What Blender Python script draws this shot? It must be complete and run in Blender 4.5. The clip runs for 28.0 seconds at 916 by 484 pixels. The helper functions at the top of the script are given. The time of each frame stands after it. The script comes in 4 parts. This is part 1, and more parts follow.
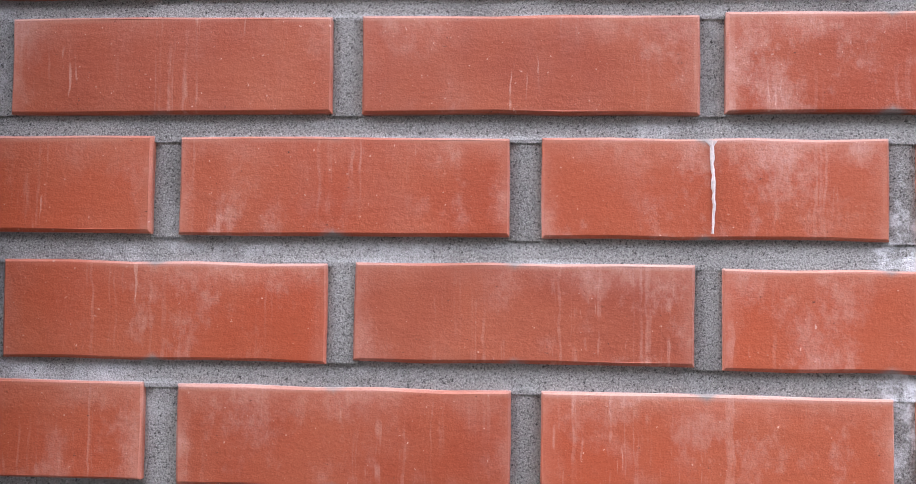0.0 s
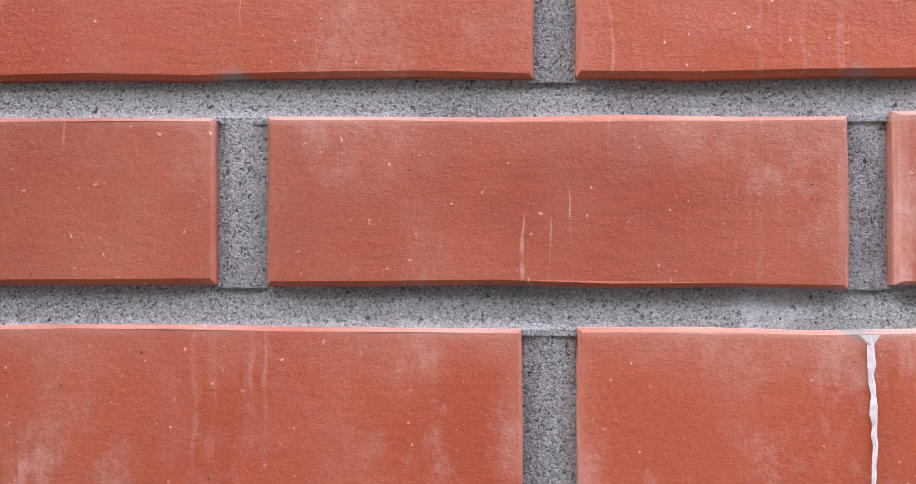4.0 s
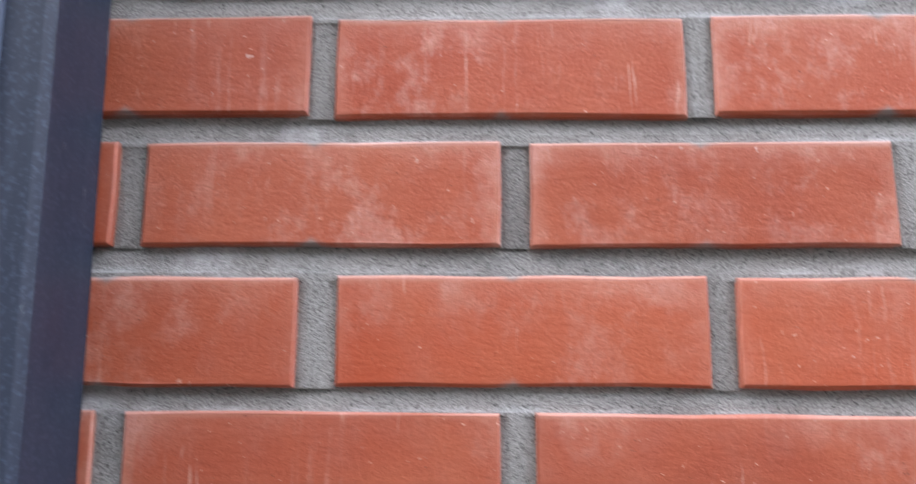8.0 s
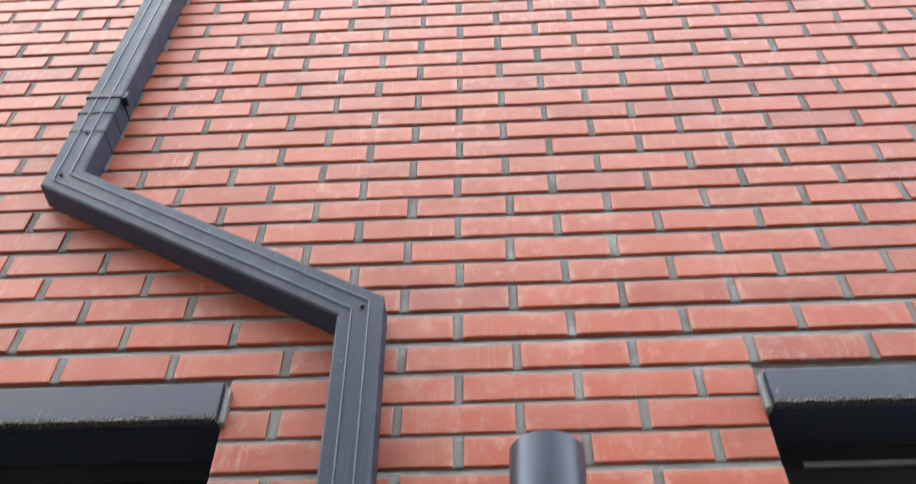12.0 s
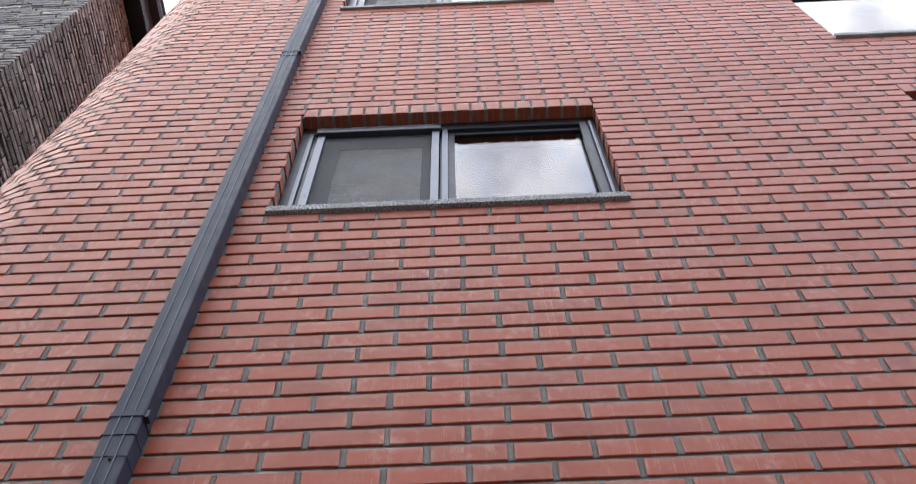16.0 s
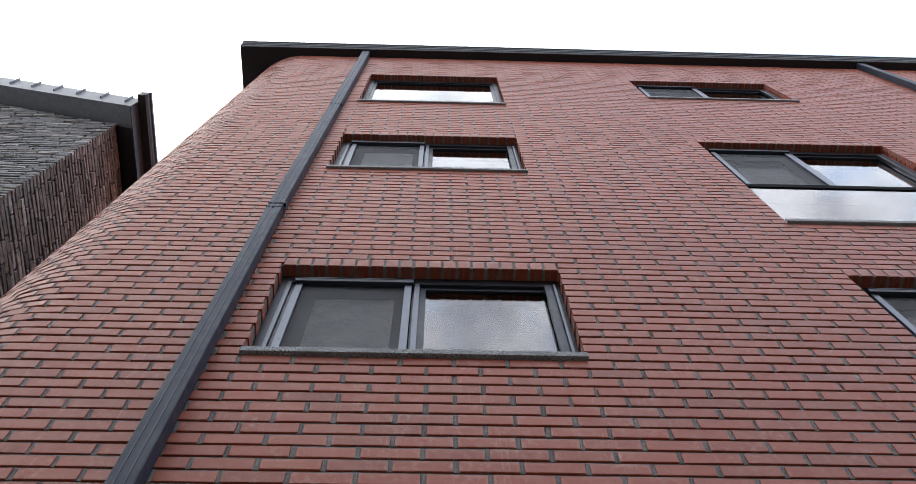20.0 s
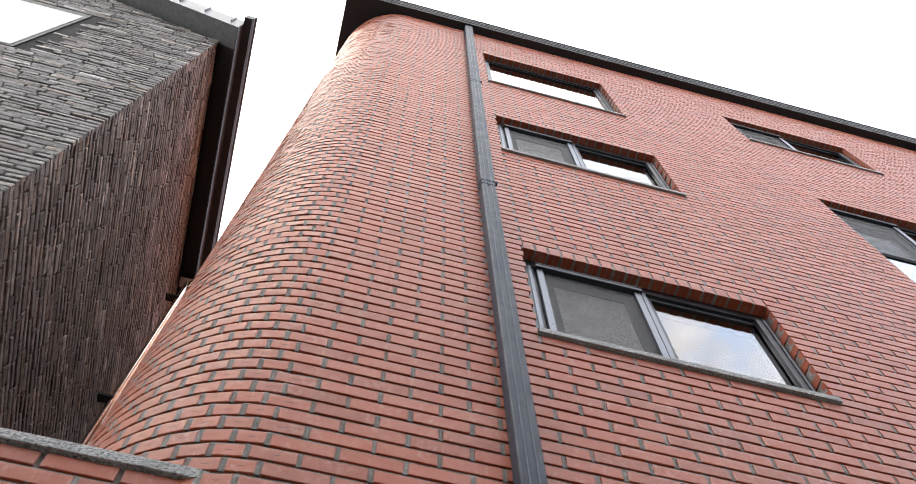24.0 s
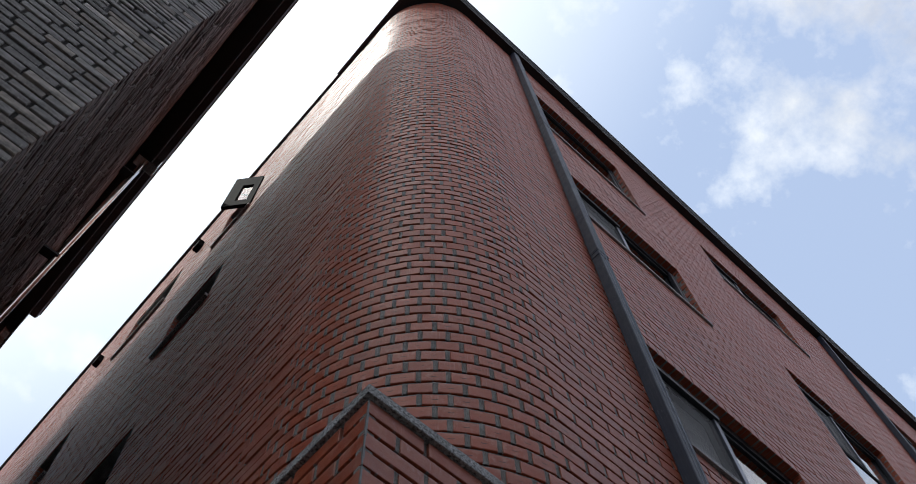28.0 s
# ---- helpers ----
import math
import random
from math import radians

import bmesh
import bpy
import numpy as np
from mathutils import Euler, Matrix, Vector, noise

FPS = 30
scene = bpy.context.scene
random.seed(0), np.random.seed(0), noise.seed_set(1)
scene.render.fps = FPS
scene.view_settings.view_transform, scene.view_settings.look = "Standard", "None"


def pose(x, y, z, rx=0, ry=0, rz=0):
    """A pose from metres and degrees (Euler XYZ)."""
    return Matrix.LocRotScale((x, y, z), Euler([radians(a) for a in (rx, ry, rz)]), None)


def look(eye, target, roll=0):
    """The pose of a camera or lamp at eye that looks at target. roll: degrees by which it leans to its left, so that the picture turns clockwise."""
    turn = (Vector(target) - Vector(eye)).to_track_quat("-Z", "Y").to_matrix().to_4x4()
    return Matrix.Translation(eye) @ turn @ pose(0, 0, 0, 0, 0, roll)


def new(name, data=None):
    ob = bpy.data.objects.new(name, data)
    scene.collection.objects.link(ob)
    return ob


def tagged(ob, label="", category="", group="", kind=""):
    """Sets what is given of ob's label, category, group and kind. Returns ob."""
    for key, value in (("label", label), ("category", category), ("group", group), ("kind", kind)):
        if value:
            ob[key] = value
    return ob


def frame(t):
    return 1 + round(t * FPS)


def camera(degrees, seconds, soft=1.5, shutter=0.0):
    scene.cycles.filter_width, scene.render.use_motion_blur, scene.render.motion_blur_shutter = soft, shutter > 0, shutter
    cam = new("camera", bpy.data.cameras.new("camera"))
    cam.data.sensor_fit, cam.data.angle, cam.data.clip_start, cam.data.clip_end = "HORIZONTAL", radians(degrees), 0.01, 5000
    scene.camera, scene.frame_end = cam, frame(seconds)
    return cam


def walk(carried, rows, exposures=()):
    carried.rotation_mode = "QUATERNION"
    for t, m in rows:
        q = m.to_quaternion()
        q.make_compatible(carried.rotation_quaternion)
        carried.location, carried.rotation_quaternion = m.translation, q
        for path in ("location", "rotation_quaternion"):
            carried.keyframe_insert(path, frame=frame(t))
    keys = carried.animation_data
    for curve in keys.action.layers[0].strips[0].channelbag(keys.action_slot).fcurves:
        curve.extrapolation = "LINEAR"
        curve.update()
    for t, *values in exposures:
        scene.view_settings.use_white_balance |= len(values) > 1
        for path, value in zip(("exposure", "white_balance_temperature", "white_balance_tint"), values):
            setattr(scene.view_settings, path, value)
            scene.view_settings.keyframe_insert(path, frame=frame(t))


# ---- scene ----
cam = camera(53.47, 28.0, soft=0.7, shutter=0.35)
# seconds, eye x y z, pitch, roll, yaw
ROWS = [
    (0, 0.0142, -0.0061, 1.2751, 2.359, -0.734, 3.728),
    (0.5, 0.0194, -0.0032, 1.2902, 2.558, -0.745, 3.877),
    (1, 0.0233, 0.0063, 1.3183, 2.810, -0.701, 3.936),
    (1.5, 0.0182, 0.0424, 1.3394, 2.876, -0.533, 3.873),
    (2, 0.0187, 0.0985, 1.3593, 2.685, -0.423, 3.822),
    (2.5, 0.0179, 0.1433, 1.3770, 2.201, -0.317, 3.711),
    (4.5, -0.0060, 0.2097, 1.3789, 0.948, -0.130, 1.548),
    (5, -0.0104, 0.1870, 1.3875, 0.806, -0.160, 1.079),
    (5.5, -0.0196, 0.1610, 1.3965, 0.670, -0.172, 1.020),
    (6, -0.0267, 0.1310, 1.3997, 1.120, -0.170, 1.238),
    (6.5, -0.0295, 0.0991, 1.3976, 2.726, -0.257, 1.382),
    (7, -0.0294, 0.0777, 1.4004, 5.450, -0.373, 1.429),
    (7.5, -0.0363, 0.0637, 1.4113, 8.417, -0.520, 1.696),
    (8, -0.1015, 0.0427, 1.4192, 11.441, -0.378, 1.654),
    (8.5, -0.1594, 0.0168, 1.4438, 15.226, -0.297, 1.761),
    (9, -0.2025, -0.0170, 1.4690, 19.892, -0.275, 1.950),
    (9.5, -0.2233, -0.0602, 1.4772, 25.551, -0.304, 2.149),
    (10, -0.2366, -0.1498, 1.4756, 31.318, -0.369, 2.330),
    (10.5, -0.2543, -0.2842, 1.4818, 36.665, -0.264, 2.377),
    (11, -0.2500, -0.4209, 1.5108, 41.604, -0.170, 2.318),
    (11.5, -0.2100, -0.5799, 1.5334, 45.024, -0.267, 2.541),
    (12, -0.1292, -0.7110, 1.5781, 49.104, -0.138, 2.766),
    (12.5, -0.0658, -0.7859, 1.5875, 51.891, -0.008, 2.909),
    (14.5, -0.0474, -0.8696, 1.6583, 56.481, 0.401, 2.726),
    (15, -0.0892, -0.9305, 1.6551, 57.271, 0.449, 2.564),
    (15.5, -0.1426, -1.0173, 1.6791, 58.346, 0.556, 2.585),
    (16, -0.1702, -1.0662, 1.6927, 60.192, 0.643, 2.352),
    (16.5, -0.1860, -1.0856, 1.7020, 63.631, 0.517, 1.847),
    (17, -0.1761, -1.0989, 1.6994, 66.343, 0.510, 1.307),
    (17.5, -0.1563, -1.1153, 1.6876, 68.800, 0.594, 0.520),
    (18, -0.1399, -1.1138, 1.6534, 71.074, 0.669, -0.165),
    (18.5, -0.1521, -1.1082, 1.5756, 72.407, 0.726, -0.585),
    (19, -0.1625, -1.0866, 1.5438, 71.630, 0.764, -1.041),
    (19.5, -0.1591, -1.0948, 1.5186, 70.868, 0.778, -1.360),
    (20, -0.1566, -1.1190, 1.5054, 70.279, 0.783, -1.518),
    (20.5, -0.1666, -1.1542, 1.4716, 69.843, 0.886, -1.459),
    (22.5, -0.7469, -1.1556, 1.4202, 68.773, 0.222, -4.696),
    (23, -1.0171, -1.1067, 1.4383, 68.677, -0.168, -8.872),
    (23.5, -1.3750, -1.1282, 1.4044, 68.602, 0.087, -12.086),
    (24, -1.7202, -1.0936, 1.3367, 68.321, 0.538, -14.789),
    (24.5, -2.0203, -1.0529, 1.3854, 68.190, 0.590, -17.466),
    (25, -2.2746, -1.0417, 1.3819, 68.029, 0.669, -20.718),
    (25.5, -2.4392, -0.8995, 1.3336, 68.002, 0.872, -23.423),
    (26, -2.6588, -0.7235, 1.3956, 67.836, 0.786, -27.616),
    (26.5, -2.8156, -0.6273, 1.4337, 67.685, 0.765, -31.969),
    (27, -3.1064, -0.5445, 1.3887, 67.412, 0.960, -36.487),
    (27.5, -3.2985, -0.4971, 1.3991, 67.206, 1.150, -40.492),
    (28, -3.3355, -0.5177, 1.3849, 67.111, 1.619, -42.225),
]
# seconds, stops, kelvin, tint
EXPOSURES = [(0, 2.88, 6350, 10), (5, 2.9, 6300, 9), (8, 2.96, 6400, 6), (9.5, 3.01, 6550, 5), (11, 2.94, 6650, 4), (12, 2.71, 6650, 1), (15, 1.81, 6500, 4), (16, 1.71, 6450, 5), (17, 1.56, 6300, 4), (18, 1.26, 6250, 3), (19, 0.86, 6250, 3), (20, 0.96, 6350, 3),
             (23, 1.78, 6900, 1), (24, 1.74, 7000, 3), (25, 1.28, 6700, 5), (26, 0.45, 6400, 8), (27, 0.0, 6300, 6), (28, -0.2, 6250, 5)]
walk(cam, [(t, pose(x, y, z, 90 + p, r, w)) for t, x, y, z, p, r, w in ROWS], EXPOSURES)

# ---- world and sun ----
SUN_DIR = Vector((-0.47, 0.14, 0.87)).normalized()
world = bpy.data.worlds.new("sky")
scene.world = world
world.use_nodes = True
wn, wl = world.node_tree.nodes, world.node_tree.links
wn.clear()
sky = wn.new("ShaderNodeTexSky")
sky.sky_type = "NISHITA"
sky.sun_disc = False
sky.sun_elevation = math.asin(SUN_DIR.z)
sky.sun_rotation = math.atan2(SUN_DIR.x, SUN_DIR.y)
sky.dust_density = 2.5
sky.air_density = 1.2
coord = wn.new("ShaderNodeTexCoord")
cloud = wn.new("ShaderNodeTexNoise")
cloud.inputs["Scale"].default_value = 8.0
cloud.inputs["Detail"].default_value = 9.0
cloud.inputs["Roughness"].default_value = 0.6
ramp = wn.new("ShaderNodeValToRGB")
ramp.color_ramp.elements[0].position = 0.56
ramp.color_ramp.elements[1].position = 0.76
mixc = wn.new("ShaderNodeMix")
mixc.data_type = "RGBA"
back = wn.new("ShaderNodeBackground")
back.inputs["Strength"].default_value = 0.12
wout = wn.new("ShaderNodeOutputWorld")
wl.new(coord.outputs["Generated"], cloud.inputs["Vector"])
sep = wn.new("ShaderNodeSeparateXYZ")
wl.new(coord.outputs["Generated"], sep.inputs[0])
bank = wn.new("ShaderNodeMapRange")
bank.inputs["From Min"].default_value = 0.05
bank.inputs["From Max"].default_value = -0.30
bank.inputs["To Max"].default_value = 0.24
wl.new(sep.outputs["Y"], bank.inputs["Value"])
cover = wn.new("ShaderNodeMath")
wl.new(cloud.outputs["Fac"], cover.inputs[0])
wl.new(bank.outputs["Result"], cover.inputs[1])
puff = wn.new("ShaderNodeTexNoise")
puff.inputs["Scale"].default_value = 14.0
puff.inputs["Detail"].default_value = 9.0
wl.new(coord.outputs["Generated"], puff.inputs["Vector"])
shade = wn.new("ShaderNodeValToRGB")
shade.color_ramp.elements[0].position, shade.color_ramp.elements[0].color = 0.38, (4.6, 4.5, 5.2, 1)
shade.color_ramp.elements[1].position, shade.color_ramp.elements[1].color = 0.62, (8.2, 8.0, 8.8, 1)
wl.new(puff.outputs["Fac"], shade.inputs["Fac"])
pale = wn.new("ShaderNodeMix")
pale.data_type = "RGBA"
pale.inputs["A"].default_value = (11.0, 11.0, 11.3, 1)
depth_ = wn.new("ShaderNodeMath")
depth_.operation = "MULTIPLY"
depth_.inputs[1].default_value = 4.2
depth_.use_clamp = True
wl.new(bank.outputs["Result"], depth_.inputs[0])
wl.new(depth_.outputs[0], pale.inputs["Factor"])
wl.new(shade.outputs["Color"], pale.inputs["B"])
wl.new(pale.outputs["Result"], mixc.inputs["B"])
wl.new(cover.outputs[0], ramp.inputs["Fac"])
wl.new(ramp.outputs["Color"], mixc.inputs["Factor"])
haze = wn.new("ShaderNodeMix")
haze.data_type = "RGBA"
haze.inputs["Factor"].default_value = 0.62
haze.inputs["B"].default_value = (6.9, 8.05, 11.0, 1)
wl.new(sky.outputs["Color"], haze.inputs["A"])
glow_dot = wn.new("ShaderNodeVectorMath")
glow_dot.operation = "DOT_PRODUCT"
glow_dot.inputs[1].default_value = SUN_DIR
glow_ramp = wn.new("ShaderNodeMapRange")
glow_ramp.interpolation_type = "SMOOTHSTEP"
glow_ramp.inputs["From Min"].default_value = 0.62
glow_ramp.inputs["From Max"].default_value = 1.0
glow = wn.new("ShaderNodeMix")
glow.data_type = "RGBA"
glow.inputs["B"].default_value = (15.0, 15.0, 15.0, 1)
wl.new(coord.outputs["Generated"], glow_dot.inputs[0])
wl.new(glow_dot.outputs["Value"], glow_ramp.inputs["Value"])
wl.new(glow_ramp.outputs["Result"], glow.inputs["Factor"])
wl.new(haze.outputs["Result"], glow.inputs["A"])
wl.new(glow.outputs["Result"], mixc.inputs["A"])
wl.new(mixc.outputs["Result"], back.inputs["Color"])
wl.new(back.outputs["Background"], wout.inputs["Surface"])

sun = new("sun", bpy.data.lights.new("sun", "SUN"))
sun.data.energy = 3.0
sun.data.angle = radians(0.6)
sun.data.color = (1.0, 0.95, 0.88)
sun.matrix_world = look(SUN_DIR * 40, (0, 0, 0))


# ---- materials ----
class Mat:
    """A small builder round one node material."""

    def __init__(self, name, rough=0.6, metal=0.0, spec=0.5):
        self.m = bpy.data.materials.new(name)
        self.m.use_nodes = True
        self.n, self.l = self.m.node_tree.nodes, self.m.node_tree.links
        self.b = self.n["Principled BSDF"]
        self.b.inputs["Roughness"].default_value = rough
        self.b.inputs["Metallic"].default_value = metal
        self.b.inputs["Specular IOR Level"].default_value = spec
        self.tc = self.n.new("ShaderNodeTexCoord").outputs["Object"]

    def mapped(self, sx, sy, sz, source=None):
        mp = self.n.new("ShaderNodeMapping")
        mp.inputs["Scale"].default_value = (sx, sy, sz)
        self.l.new(source or self.tc, mp.inputs["Vector"])
        return mp.outputs["Vector"]

    def noise(self, scale, detail=4, rough=0.5, vec=None):
        nz = self.n.new("ShaderNodeTexNoise")
        nz.inputs["Scale"].default_value = scale
        nz.inputs["Detail"].default_value = detail
        nz.inputs["Roughness"].default_value = rough
        self.l.new(vec or self.tc, nz.inputs["Vector"])
        return nz.outputs["Fac"]

    def voronoi(self, scale, vec=None, feature="F1"):
        v = self.n.new("ShaderNodeTexVoronoi")
        v.feature = feature
        v.inputs["Scale"].default_value = scale
        self.l.new(vec or self.tc, v.inputs["Vector"])
        return v.outputs["Distance"]

    def ramp(self, fac, stops):
        r = self.n.new("ShaderNodeValToRGB")
        e = r.color_ramp.elements
        while len(e) < len(stops):
            e.new(0.5)
        for s, (p, c) in zip(e, stops):
            s.position = p
            s.color = (*c, 1) if not isinstance(c, (int, float)) else (c, c, c, 1)
        self.l.new(fac, r.inputs["Fac"])
        return r.outputs["Color"]

    def mix(self, fac, a, b, mode="MIX"):
        x = self.n.new("ShaderNodeMix")
        x.data_type = "RGBA"
        x.blend_type = mode
        for key, v in (("Factor", fac), ("A", a), ("B", b)):
            if isinstance(v, (int, float)):
                x.inputs[key].default_value = v
            elif isinstance(v, tuple):
                x.inputs[key].default_value = (*v, 1)
            else:
                self.l.new(v, x.inputs[key])
        return x.outputs["Result"]

    def math(self, op, a, b=0.0):
        x = self.n.new("ShaderNodeMath")
        x.operation = op
        for i, v in enumerate((a, b)):
            if isinstance(v, (int, float)):
                x.inputs[i].default_value = v
            else:
                self.l.new(v, x.inputs[i])
        return x.outputs[0]

    def rand(self, per_object):
        if per_object:
            return self.n.new("ShaderNodeObjectInfo").outputs["Random"]
        return self.n.new("ShaderNodeNewGeometry").outputs["Random Per Island"]

    def color(self, c):
        if isinstance(c, tuple):
            self.b.inputs["Base Color"].default_value = (*c, 1)
        else:
            self.l.new(c, self.b.inputs["Base Color"])
        return self

    def rough(self, r):
        self.l.new(r, self.b.inputs["Roughness"])
        return self

    def bump(self, h, strength=0.3, dist=0.002):
        bp = self.n.new("ShaderNodeBump")
        bp.inputs["Strength"].default_value = strength
        bp.inputs["Distance"].default_value = dist
        self.l.new(h, bp.inputs["Height"])
        self.l.new(bp.outputs["Normal"], self.b.inputs["Normal"])
        return self


def red_brick(name, per_object, header=False):
    """Smooth red clay with a fine grain, lime haze in ragged patches, thin runs, scratches, specks and pits."""
    a = Mat(name, 0.5, 0, 0.42)
    r = a.rand(per_object)
    pos = a.n.new("ShaderNodeNewGeometry").outputs["Position"]
    tint = a.ramp(r, [(0.0, (0.275, 0.050, 0.020)), (0.3, (0.35, 0.060, 0.021)), (0.6, (0.39, 0.070, 0.025)), (0.85, (0.365, 0.073, 0.030)), (1.0, (0.255, 0.053, 0.027))])
    blotch = a.noise(13, 5, 0.6, pos)
    c = a.mix(a.ramp(blotch, [(0.38, 0.0), (0.64, 0.6)]), tint, (0.39, 0.106, 0.052))
    low = a.noise(5.5, 4, 0.6, pos)
    haze = a.noise(34, 9, 0.72, a.mapped(1, 1, 0.75, pos))
    sp = a.n.new("ShaderNodeSeparateXYZ")
    if per_object:
        a.l.new(a.n.new("ShaderNodeTexCoord").outputs["Generated"], sp.inputs[0])
        ex = a.math("MULTIPLY", a.math("MINIMUM", sp.outputs["X"], a.math("SUBTRACT", 1.0, sp.outputs["X"])), 0.19)
        et = a.math("MULTIPLY", a.math("SUBTRACT", 1.0, sp.outputs["Z"]), 0.0565)
        rag = a.math("MULTIPLY", a.math("SUBTRACT", 0.5, haze), 0.05)
        # haze thicker towards the top, a thin rim of it along the ends
        veil = a.math("ADD", a.math("MINIMUM", a.math("MULTIPLY", ex, 1.6), et), rag)
        amount = a.math("MULTIPLY", a.ramp(veil, [(0.0, 0.5), (0.006, 0.27), (0.020, 0.0)]), a.ramp(low, [(0.38, 0.25), (0.62, 0.95)]))
        c = a.mix(amount, c, (0.55, 0.29, 0.225))
        lip = a.math("ADD", et, a.math("MULTIPLY", a.math("SUBTRACT", haze, 0.5), 0.006))
        c = a.mix(a.math("MULTIPLY", a.ramp(lip, [(0.0008, 0.6), (0.0020, 0.0)]), a.ramp(low, [(0.36, 0.15), (0.62, 1.0)])), c, (0.60, 0.44, 0.39))
    fleck = a.noise(360, 4, 0.7, a.mapped(1, 1, 0.35, pos))
    film_ = a.math("MULTIPLY", a.ramp(haze, [(0.50, 0.0), (0.60, 0.40), (0.72, 0.7)]), a.ramp(low, [(0.44, 0.08), (0.62, 0.95)]))
    c = a.mix(a.math("MULTIPLY", film_, a.ramp(fleck, [(0.40, 0.45), (0.62, 1.0)])), c, (0.59, 0.36, 0.31))
    # thin wandering runs
    wob = a.n.new("ShaderNodeVectorMath")
    wob.operation = "ADD"
    wn_ = a.n.new("ShaderNodeTexNoise")
    wn_.inputs["Scale"].default_value = 60
    a.l.new(pos, wn_.inputs["Vector"])
    wsc = a.n.new("ShaderNodeVectorMath")
    wsc.operation = "SCALE"
    wsc.inputs["Scale"].default_value = 0.004
    a.l.new(wn_.outputs["Color"], wsc.inputs[0])
    a.l.new(pos, wob.inputs[0])
    a.l.new(wsc.outputs[0], wob.inputs[1])
    runs = a.noise(330, 2, 0.5, a.mapped(1, 1, 0.004, wob.outputs[0]))
    gate = a.noise(9, 3, 0.6, a.mapped(1, 1, 0.6, pos))
    fade = a.noise(70, 4, 0.65, pos)
    run = a.math("MULTIPLY", a.ramp(runs, [(0.57, 0.0), (0.68, 0.36)]), a.ramp(gate, [(0.50, 0.0), (0.62, 1.0)]))
    run = a.math("MULTIPLY", run, a.ramp(fade, [(0.32, 0.1), (0.6, 1.0)]))
    c = a.mix(run, c, (0.66, 0.42, 0.36))
    # scratches on a slant
    tilt = a.n.new("ShaderNodeMapping")
    tilt.inputs["Rotation"].default_value = (0, 0.45, 0)
    tilt.inputs["Scale"].default_value = (1, 1, 0.045)
    a.l.new(wob.outputs[0], tilt.inputs["Vector"])
    scr = a.noise(420, 2, 0.5, tilt.outputs[0])
    sg = a.noise(19, 2, 0.5, pos)
    c = a.mix(a.math("MULTIPLY", a.ramp(scr, [(0.66, 0.0), (0.72, 0.32)]), a.ramp(sg, [(0.60, 0.0), (0.66, 1.0)])), c, (0.72, 0.50, 0.42))
    grain = a.noise(1250, 4, 0.7, a.mapped(0.7, 1, 1, pos))
    c = a.mix(a.ramp(grain, [(0.34, 0.45), (0.46, 0.0)]), c, (0.27, 0.05, 0.022))
    c = a.mix(a.ramp(grain, [(0.56, 0.0), (0.70, 0.30)]), c, (0.55, 0.22, 0.14))
    specks = a.noise(420, 2, 0.5, pos)
    c = a.mix(a.math("MULTIPLY", a.ramp(specks, [(0.725, 0.0), (0.76, 0.7)]), a.ramp(fade, [(0.42, 0.0), (0.56, 1.0)])), c, (0.74, 0.50, 0.40))
    pits = a.noise(240, 3, 0.6, a.mapped(1, 1, 1.7, pos))
    c = a.mix(a.ramp(pits, [(0.24, 0.9), (0.285, 0.0)]), c, (0.10, 0.026, 0.015))
    # brighter lime spatter on some bricks
    spat = a.noise(150, 3, 0.6, pos)
    c = a.mix(a.math("MULTIPLY", a.ramp(spat, [(0.70, 0.0), (0.73, 0.55)]), a.ramp(a.noise(3.1, 3, 0.6, pos), [(0.56, 0.0), (0.64, 1.0)])), c, (0.66, 0.50, 0.44))
    if header:
        # dark curved nick in the middle of a header
        hx = a.math("SUBTRACT", sp.outputs["X"], 0.5)
        arc = a.math("ABSOLUTE", a.math("SUBTRACT", a.math("SUBTRACT", sp.outputs["Z"], 0.47), a.math("MULTIPLY", a.math("MULTIPLY", hx, hx), 3.0)))
        nick = a.math("MULTIPLY", a.math("LESS_THAN", arc, 0.035), a.math("LESS_THAN", a.math("ABSOLUTE", hx), 0.13))
        c = a.mix(a.math("MULTIPLY", nick, a.ramp(low, [(0.42, 0.0), (0.5, 0.85)])), c, (0.06, 0.02, 0.014))
    if per_object:
        # grey mould mark at the middle of the long edges
        px = a.math("MULTIPLY", a.math("ABSOLUTE", a.math("SUBTRACT", sp.outputs["X"], 0.475)), 0.19)
        pz = a.math("MULTIPLY", a.math("MINIMUM", sp.outputs["Z"], a.math("SUBTRACT", 1.0, sp.outputs["Z"])), 0.0565)
        spot = a.math("ADD", a.math("ADD", px, a.math("MULTIPLY", pz, 2.0)), a.math("MULTIPLY", a.math("SUBTRACT", fade, 0.5), 0.012))
        c = a.mix(a.math("MULTIPLY", a.ramp(spot, [(0.0062, 0.85), (0.0084, 0.0)]), a.ramp(low, [(0.40, 0.0), (0.5, 1.0)])), c, (0.22, 0.205, 0.195))
    a.color(c)
    lines = a.noise(260, 4, 0.62, a.mapped(0.3, 1, 1, pos))
    h = a.math("ADD", a.math("MULTIPLY", lines, 0.7), a.math("ADD", a.math("MULTIPLY", specks, 0.6), a.math("MULTIPLY", grain, 0.45)))
    h = a.math("ADD", h, a.math("MULTIPLY", blotch, 1.6))
    a.bump(h, 0.36, 0.0014)
